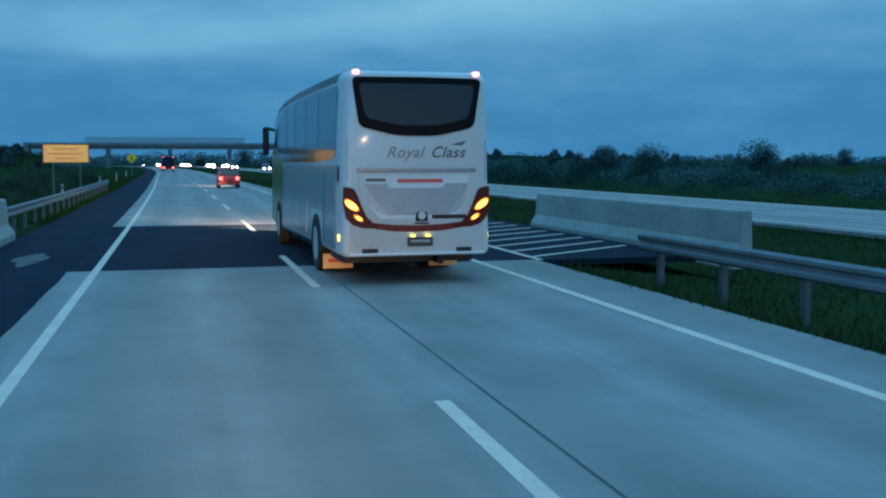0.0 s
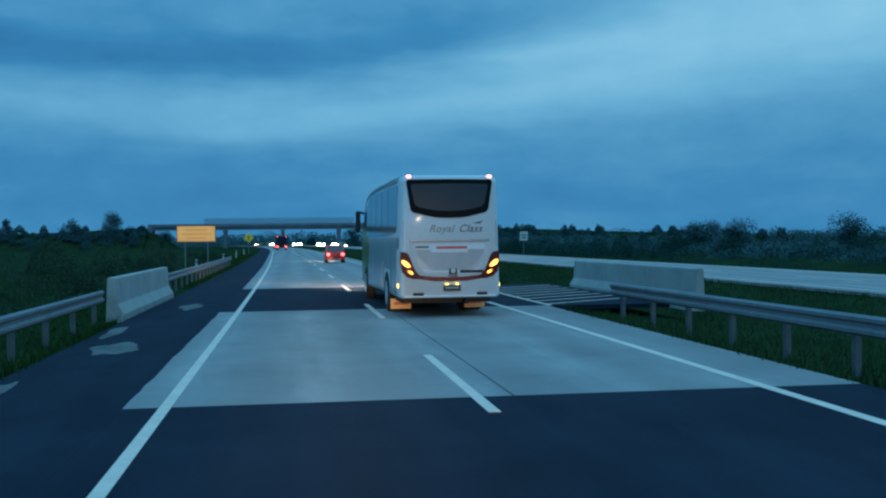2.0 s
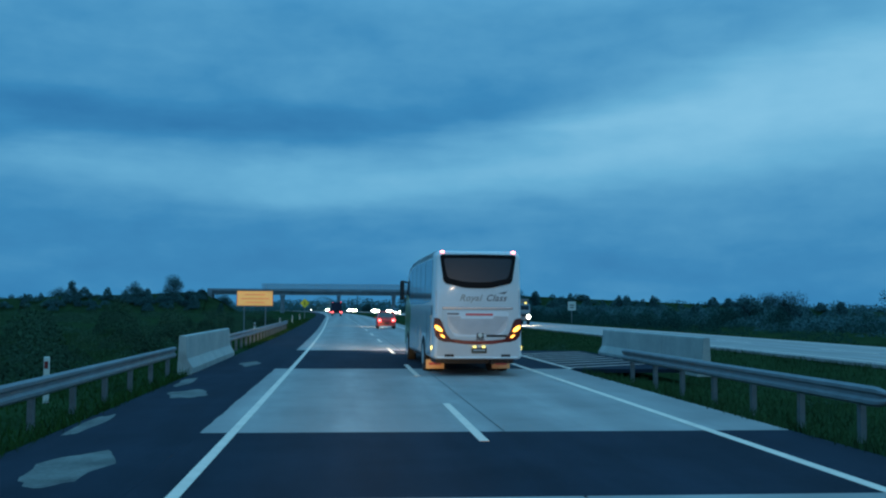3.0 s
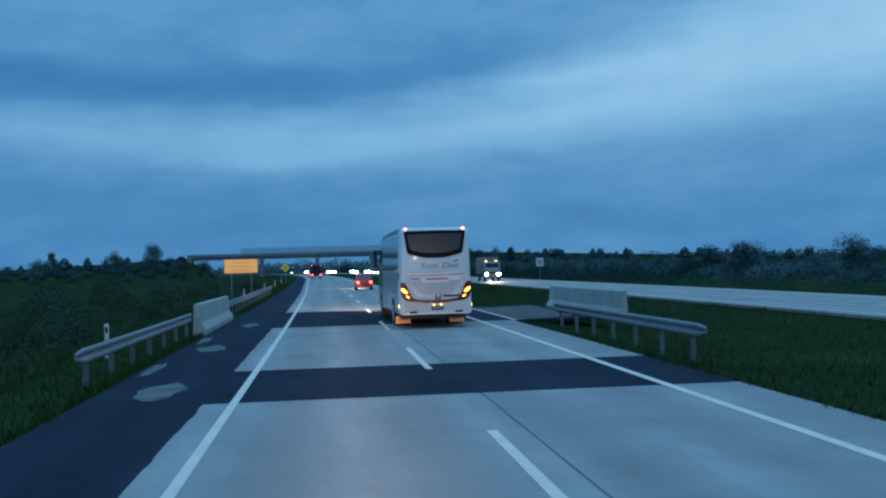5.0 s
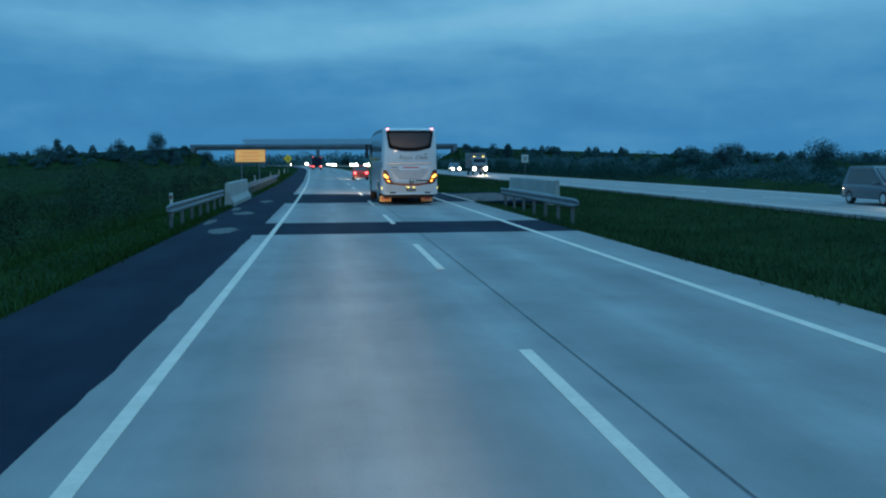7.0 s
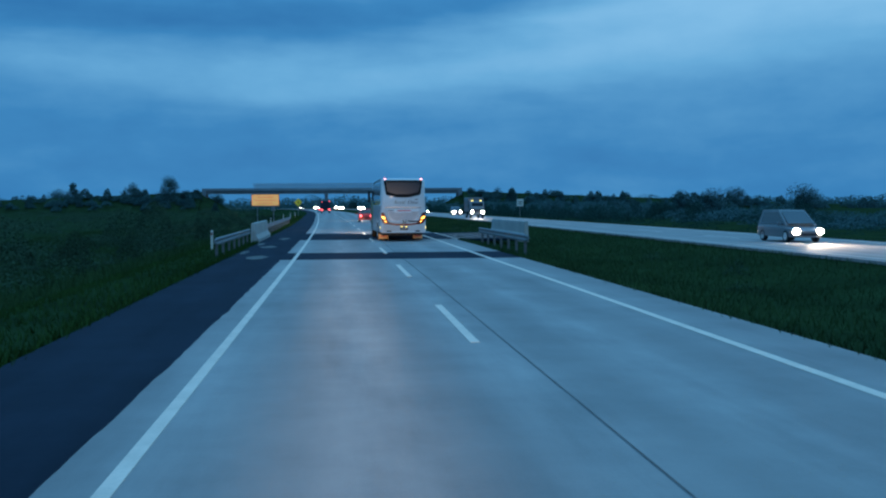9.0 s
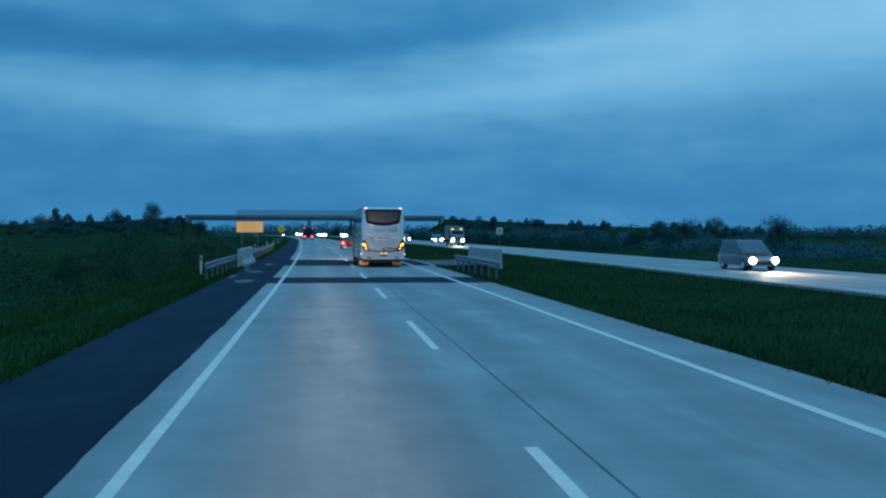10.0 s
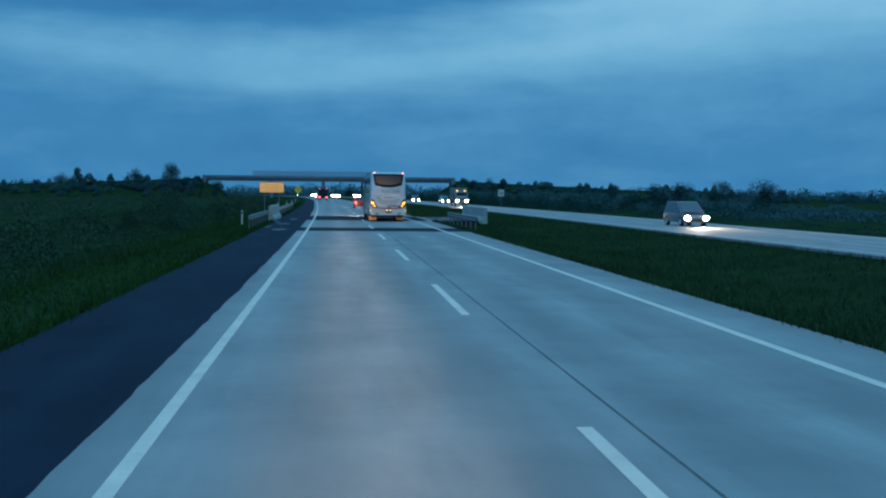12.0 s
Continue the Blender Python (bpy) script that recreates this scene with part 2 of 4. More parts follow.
# ---------------------------------------------------------------- mesh tools
def link_mesh(name, bm, mat, parent=None, label=""):
    me = bpy.data.meshes.new(name)
    bm.to_mesh(me)
    bm.free()
    me.materials.append(mat)
    ob = new(name, me)
    if parent:
        ob.parent = parent
    if label:
        ob["label"] = label
    return ob


def part(name, bm, mat, parent, label=""):
    return link_mesh(name, bm, mat, parent, label)


def thing(name, label, category, m=None, group="", kind=""):
    ob = new(name)
    ob.empty_display_size = 0.3
    if m is not None:
        ob.matrix_world = m
    return tagged(ob, label, category, group, kind)


def smooth(bm, angle=40):
    for f in bm.faces:
        f.smooth = True
    for e in bm.edges:
        if len(e.link_faces) == 2 and e.calc_face_angle(0) > radians(angle):
            e.smooth = False
    return bm


def box(x0, x1, y0, y1, z0, z1, bevel=0.0, seg=2, bm=None):
    bm = bm or bmesh.new()
    r = bmesh.ops.create_cube(bm, size=1, matrix=Matrix.LocRotScale(((x0 + x1) / 2, (y0 + y1) / 2, (z0 + z1) / 2), None, (x1 - x0, y1 - y0, z1 - z0)))
    if bevel:
        es = list({e for v in r["verts"] for e in v.link_edges})
        bmesh.ops.bevel(bm, geom=es, offset=bevel, segments=seg, affect="EDGES", profile=0.5)
    return bm


def rod(a, b, r0, r1=None, n=8, bm=None):
    bm = bm or bmesh.new()
    a, b = Vector(a), Vector(b)
    d = b - a
    m = Matrix.Translation((a + b) / 2) @ d.to_track_quat("Z", "Y").to_matrix().to_4x4()
    bmesh.ops.create_cone(bm, cap_ends=True, segments=n, radius1=r0, radius2=r0 if r1 is None else r1, depth=d.length, matrix=m)
    return bm


def plate(points, depth, way="y", at=0.0, bevel=0.0):
    """A flat outline (pairs), given thickness along an axis."""
    bm = bmesh.new()
    put = {"y": lambda a, b: (a, at, b), "x": lambda a, b: (at, a, b), "z": lambda a, b: (a, b, at)}[way]
    f = bm.faces.new([bm.verts.new(put(*p)) for p in points])
    out = bmesh.ops.extrude_face_region(bm, geom=[f])
    step = {"y": (0, depth, 0), "x": (depth, 0, 0), "z": (0, 0, depth)}[way]
    bmesh.ops.translate(bm, vec=step, verts=[v for v in out["geom"] if isinstance(v, bmesh.types.BMVert)])
    bmesh.ops.recalc_face_normals(bm, faces=bm.faces)
    if bevel:
        bmesh.ops.bevel(bm, geom=list(bm.edges), offset=bevel, segments=1, affect="EDGES")
    return bm


def loft(rings, close=True, caps=True):
    bm = bmesh.new()
    vs = [[bm.verts.new(p) for p in r] for r in rings]
    n = len(rings[0])
    for a, b in zip(vs, vs[1:]):
        for i in range(n if close else n - 1):
            j = (i + 1) % n
            bm.faces.new((a[i], a[j], b[j], b[i]))
    if caps:
        bm.faces.new(list(reversed(vs[0])))
        bm.faces.new(vs[-1])
    bmesh.ops.recalc_face_normals(bm, faces=bm.faces)
    return bm


def rounded(w, z0, z1, r, top=None, n=5):
    """Half-width w, from z0 to z1, corner radius r; the sides lean in to half-width top above."""
    top = w if top is None else top
    pts = []
    for cx, cz, a0 in ((w - r * 0.6, z0 + r * 0.6, -90), (top - r, z1 - r, 0), (-(top - r), z1 - r, 90), (-(w - r * 0.6), z0 + r * 0.6, 180)):
        rr = r * 0.6 if cz < (z0 + z1) / 2 else r
        for k in range(n + 1):
            a = radians(a0 + 90 * k / n)
            pts.append((cx + rr * math.cos(a), cz + rr * math.sin(a)))
    return pts


# ---------------------------------------------------------------- the road's line
def bend(y):
    """Sideways place of the dashed line along the road."""
    if y < 0:
        return -1.37e-4 * y * y / 2
    a = -1.79e-4 * min(y, 80) ** 2 / 2
    if y > 80:
        a -= 0.0143 * (y - 80)
    if y > 150:
        a -= 2.0e-4 * (y - 150) ** 2 / 2
    if y > 380:
        a -= 1.3e-3 * (y - 380) ** 2 / 2
    return a


def slope(y):
    return (bend(y + 0.5) - bend(y - 0.5))


def along(y, x=0.0, z=0.0):
    """Pose of a thing standing beside the road."""
    return Matrix.Translation((bend(y) + x, y, z)) @ Matrix.Rotation(-math.atan(slope(y)), 4, "Z")


YS = sorted(set([-400, -300, -220, -160] + list(range(-120, 160, 5)) + list(range(160, 460, 10)) + list(range(460, 1001, 30))))


def strip(name, x0, x1, mat, z=0.0, thick=0.12, ys=None, kind="structure", label="", category="", parent=None, zf=None):
    """A slab that follows the road."""
    ys = ys or YS
    rings = []
    for y in ys:
        b = bend(y)
        d = zf(y) if zf else 0.0
        rings.append([(b + x0, y, z - thick + d), (b + x1, y, z - thick + d), (b + x1, y, z + d), (b + x0, y, z + d)])
    ob = link_mesh(name, loft(rings), mat, parent)
    return tagged(ob, label, category, "", kind)


def span(a, b, step=5.0):
    n = max(1, math.ceil((b - a) / step))
    return [a + (b - a) * i / n for i in range(n + 1)]


DECK0, DECK1 = 3.5, 17.0
PATCH0, PATCH1 = -17.7, -12.4

# ---------------------------------------------------------------- ground
def ground_height(x, y):
    """Height of the land at a distance x from the dashed line."""
    if x < -6.3:
        h = -0.06 - 1.1 * min(1, max(0, (-6.3 - x - 1.8) / 5.0))
    elif x < 5.0:
        h = -0.14
    elif x < 15.8:
        s = (x - 5.0) / 10.8
        h = -0.06 - 0.45 * math.sin(math.pi * s)
    elif x < 25.6:
        h = -0.14
    else:
        h = -0.06 - 0.7 * min(1, (x - 25.6) / 6.0)
    if x < -9 or x > 28:
        h += 0.18 * noise.noise((x * 0.05, y * 0.05, 1.0)) * min(1, (abs(x) - 8) / 12)
    return h


def make_ground():
    xs = [-3500, -1800, -900, -500, -300, -200, -140, -100, -70, -50, -38, -30, -24, -19, -15, -13, -11, -9.5, -8.1, -7.2, -6.3, -6.2, -4, 0, 4.8, 4.98, 6, 7.5, 9,
          10.5, 12, 13.5, 15, 15.8, 16, 20, 25.4, 25.6, 27, 29, 32, 36, 42, 50, 65, 90, 130, 200, 300, 500, 900, 1800, 3500]
    ys = [-3000, -1200, -600] + YS + [1200, 1600, 2400, 4500]
    bm = bmesh.new()
    rows = [[bm.verts.new((bend(min(max(y, -400), 1000)) + x, y, ground_height(x, y))) for x in xs] for y in ys]
    for a, b in zip(rows, rows[1:]):
        for i in range(len(xs) - 1):
            bm.faces.new((a[i], a[i + 1], b[i + 1], b[i])).smooth = True
    ob = link_mesh("ground", bm, GRASS_SOIL)
    tagged(ob, "dark green grass and paddy land beside the toll road", "ground", "", "structure")


make_ground()

before, over, after = [y for y in YS if y < PATCH0] + [PATCH0], span(DECK0, DECK1), [DECK1] + [y for y in YS if y > DECK1]
for ys, mat, word in ((before, CONCRETE, "pale grey concrete"), (span(PATCH0, PATCH1), ASPHALT, "dark asphalt approach"), (span(PATCH1, DECK0), CONCRETE, "pale grey concrete"),
                      (over, ASPHALT, "dark asphalt bridge"), (after, CONCRETE, "pale grey concrete")):
    if mat is ASPHALT:
        strip("road", -4.09, 4.92, mat, ys=ys, label=word + " carriageway without joints", category="road")
        continue
    strip("road", -4.09, 0.429, mat, ys=ys, label=word + " carriageway with worn wheel tracks", category="road")
    strip("road", 0.464, 4.92, mat, ys=ys, label=word + " carriageway with worn wheel tracks", category="road")
    strip("road_joint", 0.422, 0.471, JOINT, z=-0.012, thick=0.06, ys=ys, label="dark sealed joint between the concrete slabs", category="joint")
strip("road_shoulder", -6.2, -4.094, ASPHALT, z=-0.012, label="dark asphalt emergency shoulder beside the concrete lanes", category="shoulder")


def ragged_edge():
    """Asphalt of the shoulder, spread unevenly over the edge of the concrete."""
    rings = []
    for y in span(-78, 70, 0.45):
        w = 0.05 * noise.noise((y * 0.35, 4.0, 0)) + 0.035 * noise.noise((y * 1.3, 9.0, 0))
        a, b = bend(y) - 4.16, bend(y) - 4.07 + w
        rings.append([(a, y, -0.006), (b, y, -0.006), (b - 0.012, y, 0.004), (a, y, 0.004)])
    tagged(link_mesh("shoulder_edge", loft(rings), ASPHALT), "uneven asphalt lip where the shoulder meets the concrete", "shoulder", "", "structure")


ragged_edge()
strip("road_opposite", 16.2, 25.3, CONCRETE, z=0.02, label="pale concrete carriageway for oncoming traffic", category="road")
for x, wid, name in ((-3.59, 0.135, "edge_line"), (3.645, 0.16, "edge_line")):
    strip(name, x - wid / 2, x + wid / 2, PAINT, z=0.005, thick=0.004, label="solid white painted line at the edge of the lanes", category="road marking")
for x in (17.0, 24.4):
    strip("edge_line", x - 0.08, x + 0.08, PAINT, z=0.026, thick=0.004, label="solid white painted line on the far carriageway", category="road marking")


def lane_dashes():
    for k in range(-9, 24):
        end = 5.74 + 13.65 * k
        ob = strip("lane_dash", -0.07, 0.07, PAINT, z=0.005, thick=0.004, ys=span(end - 5.6, end, 2.8), kind="",
                   label="white painted dash between the two lanes", category="road marking")
        ob["group"] = "dashes of the lane line"
        if k < 14 and k > -4:
            ob = strip("lane_dash", 20.63, 20.77, PAINT, z=0.026, thick=0.004, ys=span(end - 5.6, end, 2.8), kind="",
                       label="white painted dash on the far carriageway", category="road marking")
            ob["group"] = "dashes of the far lane line"


lane_dashes()

# ---------------------------------------------------------------- the short bridge
def parapet(x, y0, y1, label):
    """Concrete crash barrier with a sloped foot, in cast lengths."""
    t = thing("concrete_parapet", label, "parapet", along((y0 + y1) / 2, x), "parapets of the bridge")
    side = 1 if x < 0 else -1
    half = (y1 - y0) / 2
    n = 3
    prof = [(-0.20, -0.15), (0.24, -0.15), (0.24, 0.10), (0.08, 0.36), (0.04, 0.98), (0.02, 1.02), (-0.14, 1.02), (-0.16, 0.98)]
    for k in range(n):
        a, b = -half + 2 * half * k / n + 0.006, -half + 2 * half * (k + 1) / n - 0.006
        bm = loft([[(px * side, y, pz) for px, pz in prof] for y in (a, b)])
        bmesh.ops.bevel(bm, geom=list(bm.edges), offset=0.012, segments=1, affect="EDGES")
        part("parapet_length", bm, PRECAST, t)
    return t


parapet(-6.55, 2.0, 13.0, "pale concrete crash barrier beside the asphalt shoulder")
parapet(8.75, 2.0, 14.0, "pale concrete crash barrier along the median")


def guard_rail(x, y0, y1, label, step=2.5):
    t = thing("guard_rail", label, "guard rail", Matrix.Identity(4), "guard rails")
    side = 1 if x < 0 else -1
    prof = [(0.0, 0.42), (0.045, 0.46), (0.045, 0.51), (0.0, 0.55), (0.0, 0.60), (0.045, 0.64), (0.045, 0.69), (0.0, 0.73)]
    shape = [(p[0] * side, p[1]) for p in prof] + [((p[0] - 0.008) * side, p[1]) for p in reversed(prof)]
    g = ground_height
    ys = span(y0, y1, 5)
    part("rail_beam", smooth(loft([[(bend(y) + x + px, y, pz) for px, pz in shape] for y in ys])), GALV, t)
    for y in span(y0 + 0.4, y1 - 0.4, step):
        b = bend(y) + x - 0.09 * side
        part("post", box(b - 0.05, b + 0.05, y - 0.06, y + 0.06, g(x, y) - 0.1, 0.70, 0.008, 1), WEATHERED, t)
    for y, d in ((y0, -1), (y1, 1)):
        b = bend(y) + x
        part("end_piece", smooth(loft([[(b + px * s - 0.02 * side * (1 - s) * 8, y + d * o, 0.575 + (pz - 0.575) * s) for px, pz in shape]
                                       for o, s in ((0, 1), (0.25, 0.98), (0.42, 0.7), (0.46, 0.4))])), GALV, t)


guard_rail(-6.75, 13.6, 62.0, "galvanised steel guard rail beside the asphalt shoulder")
guard_rail(-6.75, -14.0, 1.4, "galvanised steel guard rail beside the asphalt shoulder")
guard_rail(5.9, -13.0, 0.5, "galvanised steel guard rail along the grassy median")


def hatching():
    strip("median_apron", 4.925, 8.52, ASPHALT, z=-0.004, ys=over, label="dark asphalt apron of the median bridge", category="apron")
    strip("edge_line", 4.95, 5.08, PAINT, z=0.0015, thick=0.004, ys=over, label="white painted border of the hatched median", category="road marking")
    y = DECK0 + 0.6
    while y < DECK1 - 2.6:
        t = 0.0015
        bm = bmesh.new()
        a, b = (bend(y) + 5.1, y), (bend(y) + 8.2, y + 2.2)
        vs = [(a[0], a[1], t), (b[0], b[1], t), (b[0], b[1] + 0.16, t), (a[0], a[1] + 0.16, t)]
        f = bm.faces.new([bm.verts.new(v) for v in vs])
        o = bmesh.ops.extrude_face_region(bm, geom=[f])
        bmesh.ops.translate(bm, vec=(0, 0, -0.004), verts=[v for v in o["geom"] if isinstance(v, bmesh.types.BMVert)])
        bmesh.ops.recalc_face_normals(bm, faces=bm.faces)
        tagged(link_mesh("hatch_stripe", bm, PAINT), "white painted diagonal stripe on dark asphalt", "road marking", "stripes of the hatched median")
        y += 1.35


hatching()


def sand_patches():
    """Pale sand washed over the shoulder, thin with ragged edges."""
    rng = random.Random(8)
    for x, y, a, b in ((-5.1, -15.6, 0.62, 2.2), (-5.95, -11.0, 0.22, 2.4), (-5.3, -5.4, 0.6, 1.6), (-5.9, -1.8, 0.25, 2.2), (-5.1, 6.5, 0.5, 2.0)):
        bm = bmesh.new()
        ring = []
        for k in range(28):
            w = 2 * math.pi * k / 28
            r = 0.8 + 0.4 * noise.noise((1.4 * math.cos(w) + y, 1.4 * math.sin(w), 1.0)) + rng.uniform(-0.04, 0.04)
            ring.append((bend(y) + x + a * r * math.cos(w), y + b * r * math.sin(w)))
        low = [bm.verts.new((p[0], p[1], -0.014)) for p in ring]
        mid = bm.verts.new((bend(y) + x, y, -0.004))
        for k in range(28):
            bm.faces.new((low[k], low[(k + 1) % 28], mid))
        tagged(link_mesh("sand_patch", bm, SAND), "pale sand washed over the dark asphalt shoulder", "sand", "", "stuff")


sand_patches()


# ---------------------------------------------------------------- signs
def info_board():
    t = thing("roadside_board", "orange notice board with an added glow and three faint lines", "sign", along(60.0, -9.4, -0.95) @ pose(0, 0, 0, 0, 0, -4), "")
    part("panel", box(-1.48, 1.48, -0.02, 0.02, 2.95, 4.15, 0.01, 1), GLOWBOARD, t)
    fr = bmesh.new()
    for b in ((-1.54, 1.54, 2.89, 2.95), (-1.54, 1.54, 4.15, 4.21), (-1.54, -1.48, 2.95, 4.15), (1.48, 1.54, 2.95, 4.15)):
        box(b[0], b[1], -0.03, 0.03, b[2], b[3], bm=fr)
    part("frame", fr, BOARDTEXT, t)
    for z, a, b in ((3.86, -0.85, 0.85), (3.52, -1.2, 1.2), (3.2, -0.75, 0.8)):
        part("text_line", box(a, b, -0.026, -0.0205, z - 0.03, z + 0.03), BOARDTEXT, t)
    for x in (-0.9, 0.9):
        part("post", rod((x, 0.06, -0.3), (x, 0.06, 3.9), 0.05), GALV, t)


info_board()


def diamond_sign(m, s=1.0):
    t = thing("warning_sign", "yellow diamond road sign on a steel post", "sign", m)
    r = 0.75 * s
    part("panel", plate([(0, 2.6 - r), (r, 2.6), (0, 2.6 + r), (-r, 2.6)], 0.02, "y", -0.03), YELLOWSIGN, t)
    part("symbol", box(-0.07, 0.07, -0.04, -0.031, 2.25, 2.9), BLACK, t)
    part("post", rod((0, 0.03, -0.8), (0, 0.03, 2.9), 0.045), GALV, t)


diamond_sign(along(150, -7.6, 0.0), 1.1)


def small_board(m):
    t = thing("distance_board", "small pale board on a post beside the far carriageway", "sign", m)
    part("panel", box(-0.5, 0.5, -0.02, 0.02, 1.9, 3.0, 0.01, 1), PALE, t)
    part("text_line", box(-0.3, 0.3, -0.026, -0.0205, 2.5, 2.62), BLACK, t)
    part("text_line", box(-0.25, 0.25, -0.026, -0.0205, 2.2, 2.32), BLACK, t)
    part("post", rod((0, 0.06, -0.7), (0, 0.06, 2.8), 0.04), GALV, t)


small_board(along(98, 27.0, -0.2))


def guide_posts():
    t = thing("guide_post", "slim white roadside post with a red reflector", "post", along(40, -7.8, -0.1), "guide posts")
    part("post", box(-0.055, 0.055, -0.03, 0.03, -0.3, 0.95, 0.012, 1), PALE, t)
    part("reflector", box(-0.035, 0.035, -0.036, -0.031, 0.72, 0.86), REDSTRIP, t)
    for y in (-7, 70, 100, 130):
        copy_thing(t, along(y, -7.8, -0.1))


guide_posts()


# ---------------------------------------------------------------- coach
def wheel(parent, x, y, r, w, side, rim=True):
    bm = bmesh.new()
    prof = [(r * 0.62, -w / 2), (r * 0.93, -w / 2), (r, -w / 2 + 0.03), (r, w / 2 - 0.03), (r * 0.93, w / 2), (r * 0.62, w / 2)]
    n = 24
    rings = []
    for k in range(n):
        a = 2 * math.pi * k / n
        rings.append([(o, q * math.cos(a), q * math.sin(a)) for q, o in prof])
    vs = [[bm.verts.new(p) for p in ring] for ring in rings]
    m = len(prof)
    for k in range(n):
        a, b = vs[k], vs[(k + 1) % n]
        for i in range(m):
            j = (i + 1) % m
            bm.faces.new((a[i], a[j], b[j], b[i]))
    bmesh.ops.recalc_face_normals(bm, faces=bm.faces)
    wh = part("wheel", smooth(bm), RUBBER, parent, "black rubber tyre")
    wh.location = (x, y, r)
    if rim:
        bm = bmesh.new()
        q = r * 0.63
        rings = [[(side * o, k * math.cos(2 * math.pi * i / 20), k * math.sin(2 * math.pi * i / 20)) for i in range(20)]
                 for o, k in ((w * 0.5, q), (w * 0.44, q * 0.9), (w * 0.28, q * 0.8), (w * 0.25, q * 0.5), (w * 0.42, q * 0.34), (w * 0.42, 0.02))]
        part("rim", smooth(loft(rings)), RIM, wh)
    return wh


def bar_text(parent, name, x0, x1, z, h, y, mat, label=""):
    return part(name, box(x0, x1, y - 0.003, y, z - h / 2, z + h / 2), mat, parent, label)


def letters(parent, name, body, x, z, size, y, mat, shear=0.25, label=""):
    cu = bpy.data.curves.new(name, "FONT")
    cu.body, cu.size, cu.shear, cu.align_x = body, size, shear, "CENTER"
    cu.extrude, cu.space_character, cu.offset = 0.0015, 1.08, 0.003
    ob = bpy.data.objects.new(name, cu)
    scene.collection.objects.link(ob)
    bpy.context.view_layer.update()
    me = bpy.data.meshes.new_from_object(ob.evaluated_get(bpy.context.evaluated_depsgraph_get()))
    bpy.data.objects.remove(ob)
    me.materials.clear()
    me.materials.append(mat)
    res = new(name, me)
    res.parent = parent
    res.matrix_local = pose(x, y, z, 90, 0, 0)
    if label:
        res["label"] = label


